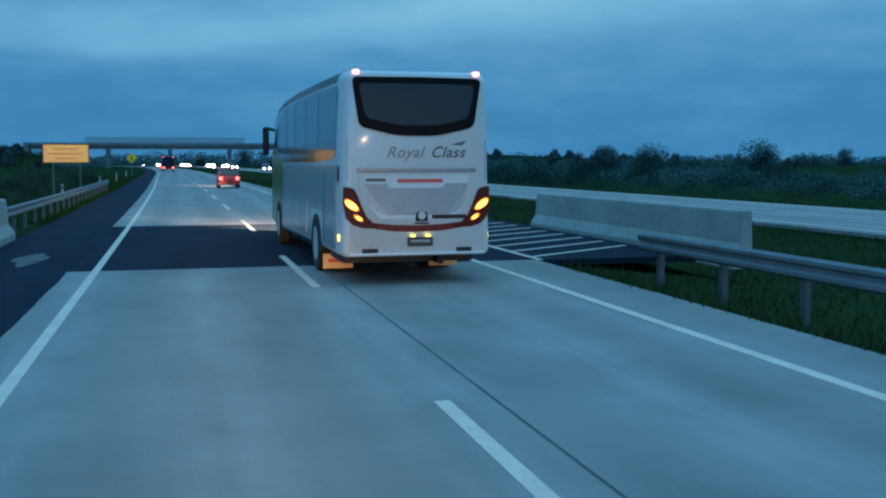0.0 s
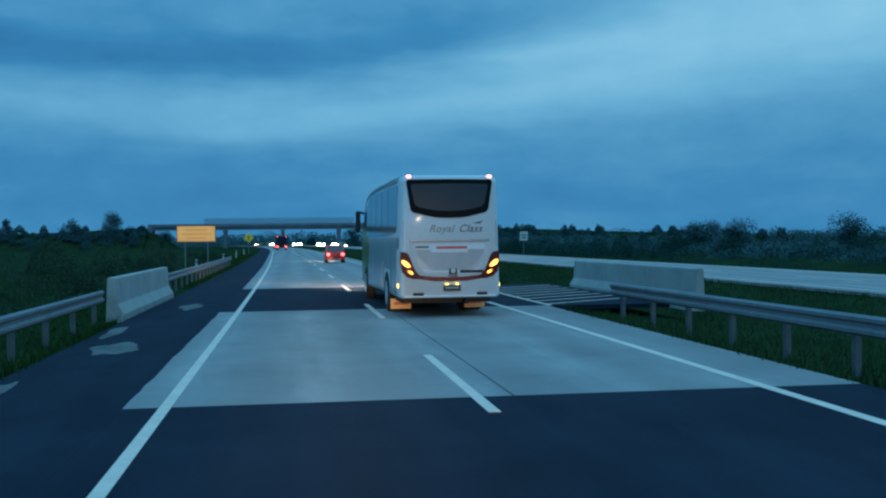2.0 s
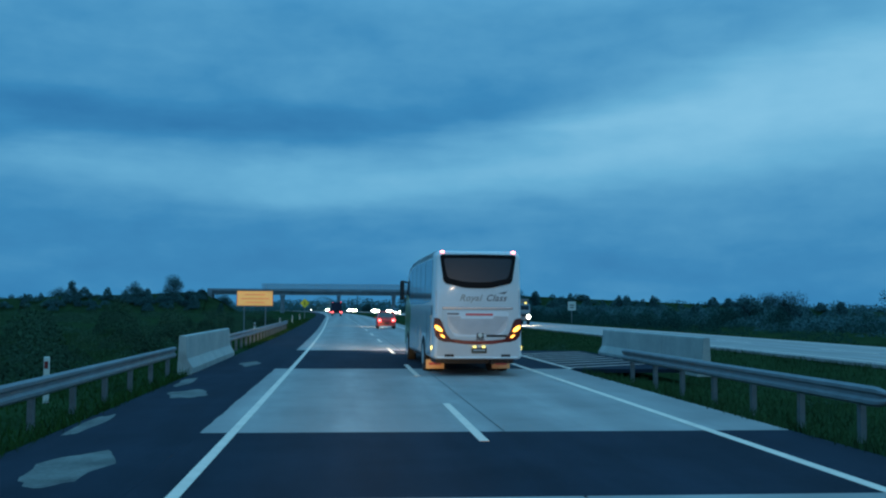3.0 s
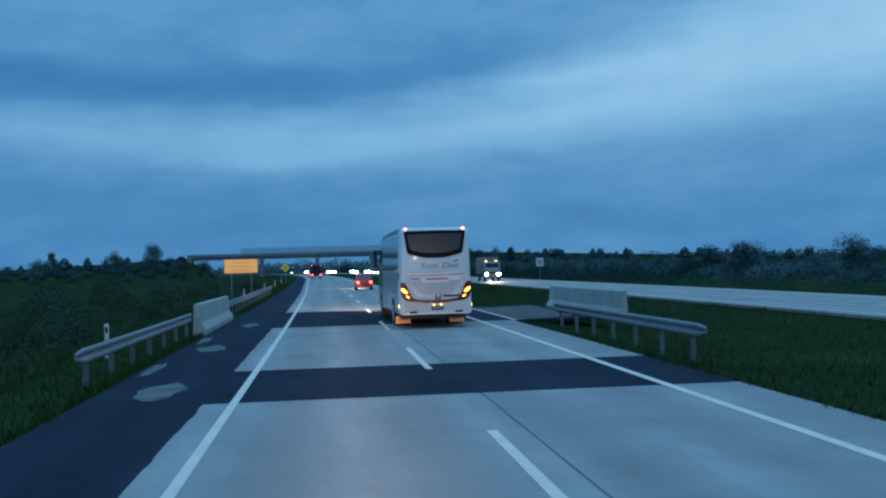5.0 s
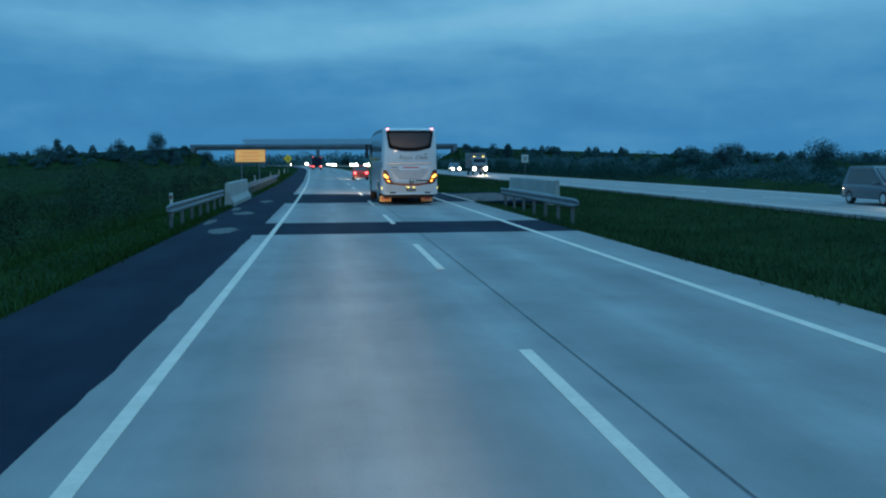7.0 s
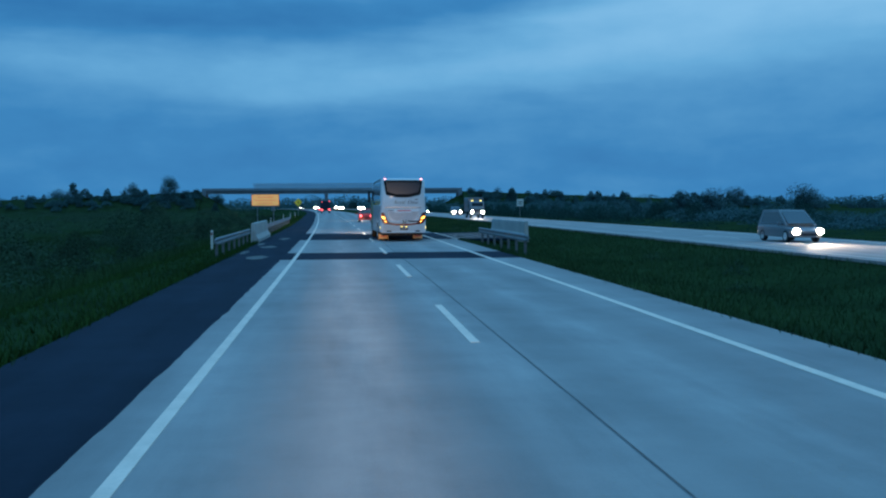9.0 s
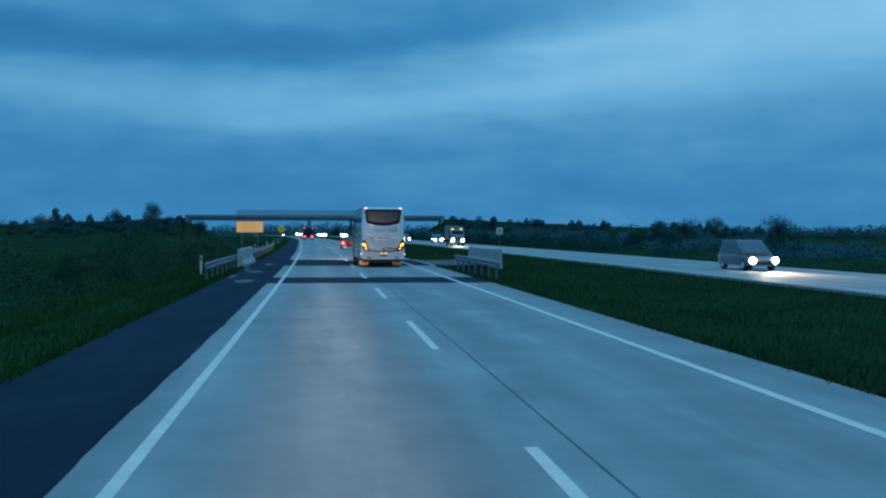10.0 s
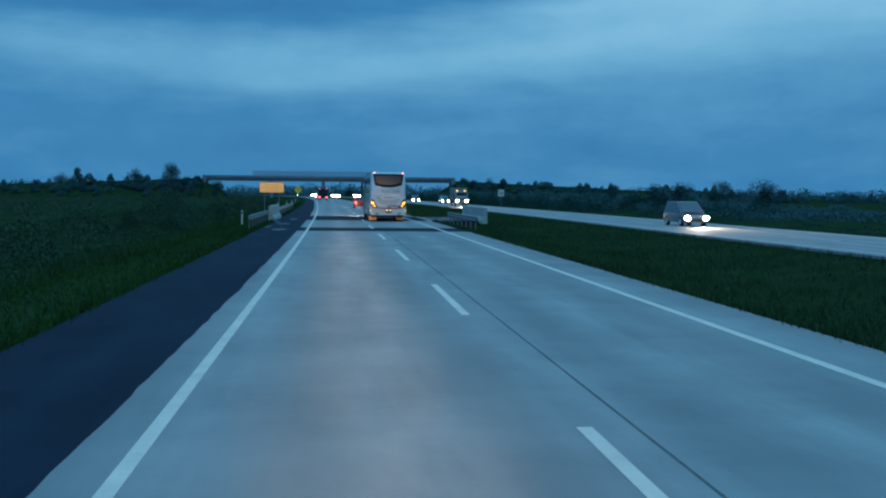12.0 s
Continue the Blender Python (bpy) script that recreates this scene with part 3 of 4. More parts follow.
def coach():
    t = thing("coach", "white touring coach with dark windows and lit amber tail lamps", "coach", pose(1.63, 0, 0, 0, 0, 0.6))
    # shell: lofted from the tail to the nose
    rings = []
    for y, w, z0, z1, r, top in ((0.0, 1.16, 0.49, 3.37, 0.16, 1.10), (0.03, 1.20, 0.475, 3.405, 0.17, 1.14), (0.12, 1.235, 0.465, 3.43, 0.18, 1.18),
                                 (0.5, 1.25, 0.46, 3.45, 0.19, 1.20), (2.2, 1.25, 0.46, 3.48, 0.20, 1.20), (6.0, 1.25, 0.42, 3.50, 0.20, 1.20), (8.4, 1.25, 0.38, 3.47, 0.21, 1.20), (9.6, 1.25, 0.36, 3.39, 0.22, 1.19),
                                 (10.6, 1.25, 0.36, 3.20, 0.28, 1.17), (11.4, 1.23, 0.37, 2.86, 0.34, 1.12), (11.85, 1.17, 0.40, 2.38, 0.42, 1.0), (12.05, 1.05, 0.46, 1.7, 0.30, 0.98)):
        rings.append([(px, y, pz) for px, pz in rounded(w, z0, z1, r, top)])
    part("body", smooth(loft(rings), 50), WHITE, t)
    # both sides: panels that lie on the leaning flank
    def flank(pts, s, proud, thick=0.008):
        bm = bmesh.new()
        f = bm.faces.new([bm.verts.new(((1.252 - 0.0195 * max(0, z - 0.62) + proud) * s, y, z)) for y, z in pts])
        o = bmesh.ops.extrude_face_region(bm, geom=[f])
        bmesh.ops.translate(bm, vec=(-thick * s, 0, 0), verts=[v for v in o["geom"] if isinstance(v, bmesh.types.BMVert)])
        bmesh.ops.recalc_face_normals(bm, faces=bm.faces)
        return bm

    def oblong(y0, y1, z0, z1):
        return [(y0, z0), (y1, z0), (y1, z1), (y0, z1)]

    for s in (-1, 1):
        x = 1.252 * s
        part("green_panel", flank([(8.7, 0.52), (10.9, 0.52), (11.0, 1.7), (10.6, 2.36), (9.7, 2.3), (8.75, 2.06), (8.3, 1.8), (8.5, 1.2)], s, 0.009), GREEN, t, "green painted side panel")
        part("side_panel", flank([(0.45, 0.55), (2.0, 0.55), (2.05, 1.12), (3.45, 1.12), (3.5, 0.55), (8.65, 0.55), (8.4, 1.2), (8.25, 1.94), (0.42, 1.94)], s, 0.002), SILVER, t, "silver grey lower side panel")
        part("side_window", flank([(0.62, 2.12), (1.0, 2.03), (3.4, 1.98), (10.6, 1.98), (10.45, 2.45), (10.0, 2.8), (9.2, 3.08), (8.2, 3.22), (6.0, 3.27), (2.2, 3.25), (0.52, 3.22), (0.44, 3.14)], s, 0.005), GLASS, t, "long dark tinted side window")
        for y in (2.6, 4.3, 6.0, 7.7, 9.4):
            part("window_bar", flank(oblong(y - 0.012, y + 0.012, 2.0, 3.2 if y < 8 else 2.96), s, 0.008), BLACK, t)
        for y in (4.1, 5.5, 6.9):
            part("luggage_door", flank(oblong(y + 0.02, y + 1.36, 0.60, 1.3), s, 0.006), SILVER, t)
            part("door_gap", flank(oblong(y + 1.37, y + 1.39, 0.60, 1.3), s, 0.003), BLACK, t)
        part("engine_door", flank(oblong(0.6, 1.75, 0.66, 1.72), s, 0.005), SILVER, t)
        part("door_gap", flank(oblong(1.82, 1.88, 0.62, 1.8), s, 0.003), BLACK, t)
        part("side_stripe", flank(oblong(3.6, 8.3, 1.52, 1.60), s, 0.004), SILVER, t)
        # grey roof edge over the side glass
        high = max(p[2] for p in rings[4])
        arc = sorted([i for i, p in enumerate(rings[4]) if p[0] * s > 0.85 and p[2] > high - 0.23], key=lambda i: rings[4][i][2])
        strip = [[(ring[i][0] + 0.004 * s, ring[i][1], ring[i][2] + 0.004) for i in arc] for ring in rings[3:10]]
        bm = bmesh.new()
        grid = [[bm.verts.new(p) for p in row] for row in strip]
        for a, b in zip(grid, grid[1:]):
            for i in range(len(a) - 1):
                bm.faces.new((a[i], a[i + 1], b[i + 1], b[i]))
        bmesh.ops.solidify(bm, geom=bm.faces[:], thickness=0.003)
        bmesh.ops.recalc_face_normals(bm, faces=bm.faces)
        part("roof_edge", smooth(bm, 50), ROOFEDGE, t, "dark grey roof edge")
        part("corner_vent", flank(oblong(0.30, 0.38, 1.66, 1.92), s, 0.006), BLACK, t)
        # wheel arches and wheels
        for y in (2.75, 9.2):
            arch = [(y + 0.66 * math.cos(a), 0.42 + max(0, 0.62 * math.sin(a))) for a in np.linspace(0, math.pi, 13)]
            part("wheel_arch", plate(arch, 0.012 * s, "x", x - 0.004 * s), BLACK, t)
            wheel(t, (1.13 if y > 5 else 1.12) * s, y, 0.5, 0.30, s)
        wheel(t, 0.80 * s, 2.75, 0.5, 0.28, s, rim=False)
        # orange flaps behind the rear wheels
        part("mudflap", box(0.97 * s - 0.27, 0.97 * s + 0.27, 2.02, 2.045, 0.09, 0.36, 0.008, 1), FLAP, t, "orange mudflap")
        part("flap_bar", box(0.97 * s - 0.18, 0.97 * s + 0.18, 2.012, 2.019, 0.2, 0.27), REDTEXT, t)
        # mirrors
        part("mirror_arm", rod((1.05 * s, 11.2, 2.80), (1.30 * s, 11.6, 2.88), 0.04), BLACK, t)
        part("mirror", box(1.33 * s - 0.085, 1.33 * s + 0.085, 11.5, 11.66, 2.16, 2.92, 0.075, 3), BLACK, t, "black wing mirror")
        part("side_marker", box(x - 0.008, x + 0.008, 0.2, 0.28, 0.72, 0.82), YELLOWLAMP, t)
    part("underside", box(-1.1, 1.1, 0.6, 11.5, 0.32, 0.47), BLACK, t)
    part("axle", rod((-1.0, 2.75, 0.5), (1.0, 2.75, 0.5), 0.09), BLACK, t)
    part("exhaust_pipe", rod((0.45, 0.25, 0.36), (0.45, 1.6, 0.36), 0.06), BLACK, t)
    part("windscreen", plate([(-0.95, 1.3), (0.95, 1.3), (0.9, 1.66), (-0.9, 1.66)], 0.01, "y", 12.052), GLASS, t)
    # tail: glass with its black surround
    def outline(k):
        """Rear window: sides drawn in, a sill of three straight runs, every corner eased."""
        e = 0.105 * k
        half = [(0.0, 3.335 - e), (1.06 - e, 3.325 - e), (0.945 - e, 2.545 + e * 1.3), (0.34, 2.405 + e * 1.6), (0.0, 2.40 + e * 1.6)]
        pts = [half[0]]
        for (p, q, r), ease in zip(zip(half, half[1:], half[2:]), (0.10, 0.11, 0.16)):
            u = [ease * (m - n) / math.dist(p, q) for m, n in zip(p, q)]
            v = [ease * (m - n) / math.dist(r, q) for m, n in zip(r, q)]
            for w in np.linspace(0, 1, 6):
                pts.append(tuple(q[i] + u[i] * (1 - w) ** 2 + v[i] * w * w for i in (0, 1)))
        pts.append(half[-1])
        return pts + [(-x, z) for x, z in reversed(pts[1:-1])]
    sur = part("rear_window", plate(outline(0), -0.018, "y", 0.001), FRIT, t, "black surround of the rear window")
    part("glass", plate(outline(1), -0.006, "y", -0.018), REARGLASS, sur, "grey tinted rear glass with drawn curtains")
    for s in (-1, 1):
        lamp = part("marker_lamp", box(0.985 * s - 0.05, 0.985 * s + 0.05, -0.02, 0.10, 3.365, 3.435, 0.02), PINKLAMP, t, "lit red marker lamp")
        # cluster: dark red lens, two amber bulbs
        pts = [(1.205 * s, 1.59), (1.10 * s, 1.585), (1.03 * s, 1.55), (0.975 * s, 1.45), (0.91 * s, 1.27), (0.84 * s, 1.12), (0.73 * s, 1.01), (0.62 * s, 0.955), (0.66 * s, 0.925), (0.9 * s, 0.935), (1.06 * s, 0.985), (1.17 * s, 1.10), (1.215 * s, 1.35)]
        lens = part("tail_lamp", plate(pts, -0.028, "y", 0.014), LENS, t, "dark red tail lamp cluster")
        for bx, bz, ra, rb, mat in ((1.07, 1.29, 0.125, 0.105, AMBERGLOW), (1.075, 1.29, 0.10, 0.082, AMBER), (0.965, 1.09, 0.085, 0.06, AMBERGLOW), (0.96, 1.09, 0.05, 0.035, AMBER)):
            ring = []
            for a in np.linspace(0, 2 * math.pi, 17)[:-1]:
                p, q = ra * math.cos(a), rb * math.sin(a) * (1.25 if math.sin(a) > 0 else 0.9)
                ring.append(((bx + p * 0.86 + q * 0.5) * s, bz + p * 0.5 + q * 0.86 - p * 0.25))
            deep = -0.010 if mat is AMBERGLOW else -0.016
            part("amber_bulb", plate(ring, deep, "y", -0.013), mat, lens, "glowing amber lamp")
        part("tail_pipe_slot", box(0.78 * s - 0.13, 0.78 * s + 0.13, -0.014, 0.02, 0.52, 0.60, 0.008, 1), BLACK, t)
        part("wing_panel", box(1.14 * s - 0.012, 1.14 * s + 0.012, -0.003, 0.03, 1.7, 2.35, 0.004, 1), SILVER, t)
    part("red_strip", plate([(-0.76, 0.93), (-0.4, 0.875), (0, 0.86), (0.4, 0.875), (0.76, 0.93), (0.76, 1.02), (0.4, 0.98), (0, 0.965), (-0.4, 0.98), (-0.76, 1.02)], -0.014, "y", 0.003), REDSTRIP, t)
    part("bumper_step", box(-1.12, 1.12, -0.03, 0.02, 0.485, 0.53, 0.012, 1), WHITE, t)
    part("chrome_bar", box(-0.98, 0.98, -0.022, 0.004, 1.825, 1.895, 0.012, 2), TRIM, t)
    # engine flap with louvres
    flap = part("engine_flap", plate([(-0.86, 1.77), (0.86, 1.77), (0.80, 1.3), (0.62, 1.08), (-0.62, 1.08), (-0.80, 1.3)], -0.006, "y", 0.001), WHITE, t)
    part("grille", plate([(-0.85, 1.645), (-0.5, 1.645), (-0.44, 1.575), (0.40, 1.575), (0.46, 1.645), (0.85, 1.645), (0.80, 1.34), (0.68, 1.20), (0.5, 1.135), (-0.5, 1.135), (-0.68, 1.20), (-0.80, 1.34)], -0.004, "y", -0.005), SILVER, flap, "grey louvred grille")
    for k in range(15):
        z = 1.615 - 0.033 * k
        w = 0.83 - 0.012 * k - 0.0011 * k * k
        for a, b in ((-w, -0.5), (0.46, w)) if k < 2 else ((-w, w),):
            part("louvre", box(a, b, -0.012, -0.005, z - 0.0085, z + 0.0085, 0.003, 1), GREY, flap, "thin grey louvre")
    part("flap_edge", box(-0.965, -0.945, -0.012, 0.002, 1.50, 1.84, 0.004, 1), PALE, t)
    badge = part("emblem", box(-0.03, 0.17, -0.012, 0.002, 1.03, 1.19, 0.012, 1), BLACK, t, "dark square badge with a chrome emblem")
    part("emblem_ring", rod((0.07, -0.03, 1.12), (0.07, -0.010, 1.12), 0.062, n=20), PALE, badge, "round chrome emblem")
    part("emblem_plate", box(-0.05, 0.19, -0.01, 0.002, 0.985, 1.01), BLACK, t)
    part("name_strip", box(0.24, 0.82, -0.012, 0.002, 1.07, 1.135, 0.006, 1), BLACK, t)
    pl = part("number_plate", box(-0.17, 0.25, -0.04, -0.02, 0.63, 0.78, 0.005, 1), PLATE, t)
    bar_text(pl, "plate_bar", -0.12, 0.2, 0.715, 0.04, -0.04, GREY)
    part("plate_lamp", box(-0.12, -0.05, -0.06, -0.03, 0.785, 0.815), YELLOWLAMP, pl)
    part("plate_lamp", box(0.13, 0.2, -0.06, -0.03, 0.785, 0.815), YELLOWLAMP, pl)
    letters(t, "lettering", "Royal", -0.21, 2.06, 0.25, -0.004, WORNTEXT, 0.35, "worn grey-brown slanted lettering")
    letters(t, "lettering", "Class", 0.50, 2.06, 0.25, -0.004, GREYTEXT, 0.35, "dark grey slanted lettering")
    part("swoosh", plate([(0.55, 2.27), (0.83, 2.33), (0.74, 2.25)], -0.003, "y", 0.0), GREYTEXT, t)
    bar_text(t, "red_text_bar", -0.33, 0.42, 1.685, 0.06, -0.006, REDTEXT, "row of red characters")
    bar_text(t, "badge", -0.84, -0.52, 1.70, 0.05, -0.006, GREYTEXT)


coach()
beam(1.0, 12.4, 0.9, -1.4, 32, -0.2, 9000, 60, (1.0, 0.80, 0.55))


# ---------------------------------------------------------------- cars
def car(name, label, m, paint, front, length=4.2, width=1.7, height=1.5, van=False, group="", lit=1.0):
    """A car with its nose to +y; front: headlamps lit towards the viewer."""
    t = thing(name, label, "car", m, group)
    w = width / 2
    L = length
    low = 0.26
    belt = height * (0.58 if not van else 0.52)
    rings = []
    for y, ww, zt in ((0, 0.86, belt * 0.86), (0.08, 0.95, belt * 0.98), (0.4, 1.0, belt), (L * 0.5, 1.0, belt), (L * 0.78, 0.99, belt * 0.97), (L * 0.93, 0.94, belt * 0.86), (L, 0.82, belt * 0.68)):
        rings.append([(px, y, pz) for px, pz in rounded(w * ww, low, zt, 0.10)])
    part("body", smooth(loft(rings), 45), paint, t)
    tail = 0.10 if van else 0.28
    rings = []
    for k, (y, ww) in enumerate(((tail, 0.9), (tail + 0.35, 0.78), (L * 0.55, 0.78), (L * 0.74 if not van else L * 0.82, 0.9))):
        zt = height if k in (1, 2) else belt
        z = belt - 0.03
        rings.append([(-w * 0.94, y, z), (w * 0.94, y, z), (w * (0.8 if zt > belt else 0.94), y, zt), (-w * (0.8 if zt > belt else 0.94), y, zt)])
    cab = part("cabin", loft([[(p[0], p[1], max(p[2], belt - 0.02)) for p in r] for r in rings]), paint, t)
    # glass a little proud of the cabin
    def slab(pts, nrm):
        bm = bmesh.new()
        f = bm.faces.new([bm.verts.new(p) for p in pts])
        o = bmesh.ops.extrude_face_region(bm, geom=[f])
        bmesh.ops.translate(bm, vec=nrm, verts=[v for v in o["geom"] if isinstance(v, bmesh.types.BMVert)])
        bmesh.ops.recalc_face_normals(bm, faces=bm.faces)
        return bm
    d = 0.35
    part("rear_window", slab([(-w * 0.82, tail + 0.06, belt + 0.1), (w * 0.82, tail + 0.06, belt + 0.1), (w * 0.72, tail + 0.3, height - 0.08), (-w * 0.72, tail + 0.3, height - 0.08)], (0, -0.03, 0.0)), GLASS, cab)
    yf = L * 0.74 if not van else L * 0.82
    part("windscreen", slab([(-w * 0.82, yf - 0.04, belt + 0.08), (w * 0.82, yf - 0.04, belt + 0.08), (w * 0.72, L * 0.55 + 0.1, height - 0.08), (-w * 0.72, L * 0.55 + 0.1, height - 0.08)], (0, 0.05, 0.02)), GLASS, cab)
    for s in (-1, 1):
        part("side_window", slab([(w * 0.925 * s, tail + 0.35, belt + 0.06), (w * 0.925 * s, yf - 0.3, belt + 0.06), (w * 0.80 * s, L * 0.55, height - 0.1), (w * 0.80 * s, tail + 0.5, height - 0.1)], (0.02 * s, 0, 0)), GLASS, cab)
        wheel(t, (w - 0.10) * s, L * 0.18, 0.31, 0.2, s)
        wheel(t, (w - 0.10) * s, L * 0.81, 0.31, 0.2, s)
        part("tail_lamp", box(w * 0.74 * s - 0.12, w * 0.74 * s + 0.12, -0.02, 0.09, belt * 0.72, belt * 0.95, 0.02, 1), REDLAMP if not front else LENS, t, "red tail lamp")
        if front:
            r = 0.105 * lit
            part("headlamp", rod((w * 0.72 * s, L - 0.10, belt * 0.66), (w * 0.72 * s, L + 0.03, belt * 0.66), r, r * 0.9, 16), HEADLAMP, t, "glaring lit headlamp")
        else:
            part("headlamp", box(w * 0.72 * s - 0.13, w * 0.72 * s + 0.13, L - 0.1, L + 0.0, belt * 0.58, belt * 0.72, 0.02, 1), PALE, t)
        part("wing_mirror", box((w + 0.07) * s - 0.06, (w + 0.07) * s + 0.06, L * 0.66, L * 0.66 + 0.1, belt, belt + 0.15, 0.02, 1), paint, t)
    part("bumper", box(-w * 0.9, w * 0.9, -0.07, 0.1, low + 0.02, low + 0.24, 0.04), paint, t)
    part("number_plate", box(-0.22, 0.22, -0.085, -0.068, belt * 0.5, belt * 0.5 + 0.11), PLATE, t)
    part("grille", box(-w * 0.5, w * 0.5, L - 0.02, L + 0.02, belt * 0.42, belt * 0.56, 0.01, 1), BLACK, t)
    return t


car("red_car", "small red hatchback with lit tail lamps, on the concrete lanes", along(63, 1.95), REDPAINT, False, 3.8, 1.66, 1.55)
beam(bend(67) + 2.0, 67.2, 0.7, bend(78) - 0.3, 78, -0.3, 4500, 60, (1.0, 0.82, 0.58))


def lorry(m):
    t = thing("lorry", "dark covered lorry with lit red tail lamps", "lorry", m)
    part("cargo_box", box(-1.15, 1.15, 0, 6.2, 1.0, 3.1, 0.06), TARP, t)
    part("cab", box(-1.1, 1.1, 6.4, 8.0, 0.7, 2.7, 0.15), DARKPAINT, t)
    part("chassis", box(-0.5, 0.5, 0.05, 7.6, 0.6, 1.0, 0.02, 1), BLACK, t)
    part("rear_door", box(-1.05, 1.05, -0.03, 0.01, 1.1, 3.0, 0.01, 1), TARP, t)
    for s in (-1, 1):
        part("tail_lamp", box(0.9 * s - 0.16, 0.9 * s + 0.16, -0.06, 0.02, 0.72, 0.98, 0.02, 1), REDLAMP, t, "lit red tail lamp")
        part("marker_lamp", box(0.95 * s - 0.08, 0.95 * s + 0.08, -0.06, 0.02, 2.95, 3.05), REDLAMP, t)
        wheel(t, 0.95 * s, 1.4, 0.48, 0.3, s)
        wheel(t, 0.95 * s, 6.9, 0.48, 0.3, s)


lorry(along(200, -1.6))
car("dark_car", "dark saloon car with lit tail lamps, far along the lanes", along(245, -1.9), DARKPAINT, False, group="cars far ahead")
car("dark_car", "dark saloon car with lit tail lamps, far along the lanes", along(300, 1.8), DARKPAINT, False, group="cars far ahead")


def turned(y, x):
    return along(y, x, 0.02) @ Matrix.Rotation(math.pi, 4, "Z")


first = car("oncoming_car", "grey people carrier with glaring headlamps on the far carriageway", turned(-3, 21.2), DARKGREY, True, 4.3, 1.7, 1.62, van=True, group="oncoming cars", lit=1.55)
beam(21.2, -7.6, 0.7, 20.6, -20, -0.3, 4200, 60)
for y, x in ((138, 22.2), (165, 18.9), (210, 18.9), (240, 22.3), (290, 19.0), (330, 22.3)):
    copy_thing(first, turned(y, x))
far_first = car("oncoming_car", "dark car with glaring headlamps far along the opposite carriageway", turned(355, 22.3), DARKPAINT, True, 4.4, 1.75, 1.6, group="oncoming cars", lit=3.6)
for y, x in ((372, 19.0), (412, 22.3), (450, 19.0), (478, 22.3), (505, 19.0), (528, 22.3), (546, 19.0)):
    copy_thing(far_first, turned(y, x))


def oncoming_lorry(m):
    """Box lorry with its nose to +y."""
    t = thing("oncoming_lorry", "pale box lorry with glaring headlamps and yellow roof lamps", "lorry", m)
    part("cargo_box", box(-1.1, 1.1, 0.0, 4.3, 0.95, 3.0, 0.04, 1), DARKGREY, t)
    part("chassis", box(-0.45, 0.45, 0.1, 5.6, 0.55, 0.95, 0.02, 1), BLACK, t)
    cab = part("cab", smooth(loft([[(x, y, z) for x, z in rounded(w, 0.62, top, 0.16)] for y, w, top in ((4.42, 1.0, 2.42), (4.6, 1.03, 2.48), (5.3, 1.03, 2.46), (5.75, 1.0, 1.75), (6.0, 0.97, 1.42))]), 45), DARKGREY, t)
    part("windscreen", plate([(-0.86, 1.5), (0.86, 1.5), (0.8, 2.22), (-0.8, 2.22)], 0.02, "y", 5.76), GLASS, cab)
    part("grille", box(-0.6, 0.6, 5.96, 6.03, 0.98, 1.2, 0.01, 1), BLACK, cab)
    part("bumper", box(-1.0, 1.0, 5.85, 6.12, 0.45, 0.68, 0.05), DARKGREY, t)
    for s in (-1, 1):
        part("headlamp", rod((0.76 * s, 5.9, 0.88), (0.76 * s, 6.07, 0.88), 0.17, 0.16, 16), HEADLAMP, t, "glaring lit headlamp")
        part("roof_lamp", box(0.62 * s - 0.13, 0.62 * s + 0.13, 4.85, 5.0, 2.46, 2.58, 0.03, 1), YELLOWLAMP, t, "lit yellow roof lamp")
        part("mirror", box(1.2 * s - 0.07, 1.2 * s + 0.07, 5.35, 5.45, 1.6, 2.0, 0.03, 1), BLACK, t)
        wheel(t, 0.88 * s, 1.1, 0.42, 0.26, s)
        wheel(t, 0.88 * s, 5.1, 0.42, 0.26, s)


oncoming_lorry(turned(96, 19.2))
beam(bend(90) + 19.2, 89.6, 0.85, bend(78) + 18.9, 78, -0.3, 4200, 60)


# ---------------------------------------------------------------- flyover
FY = 440.0


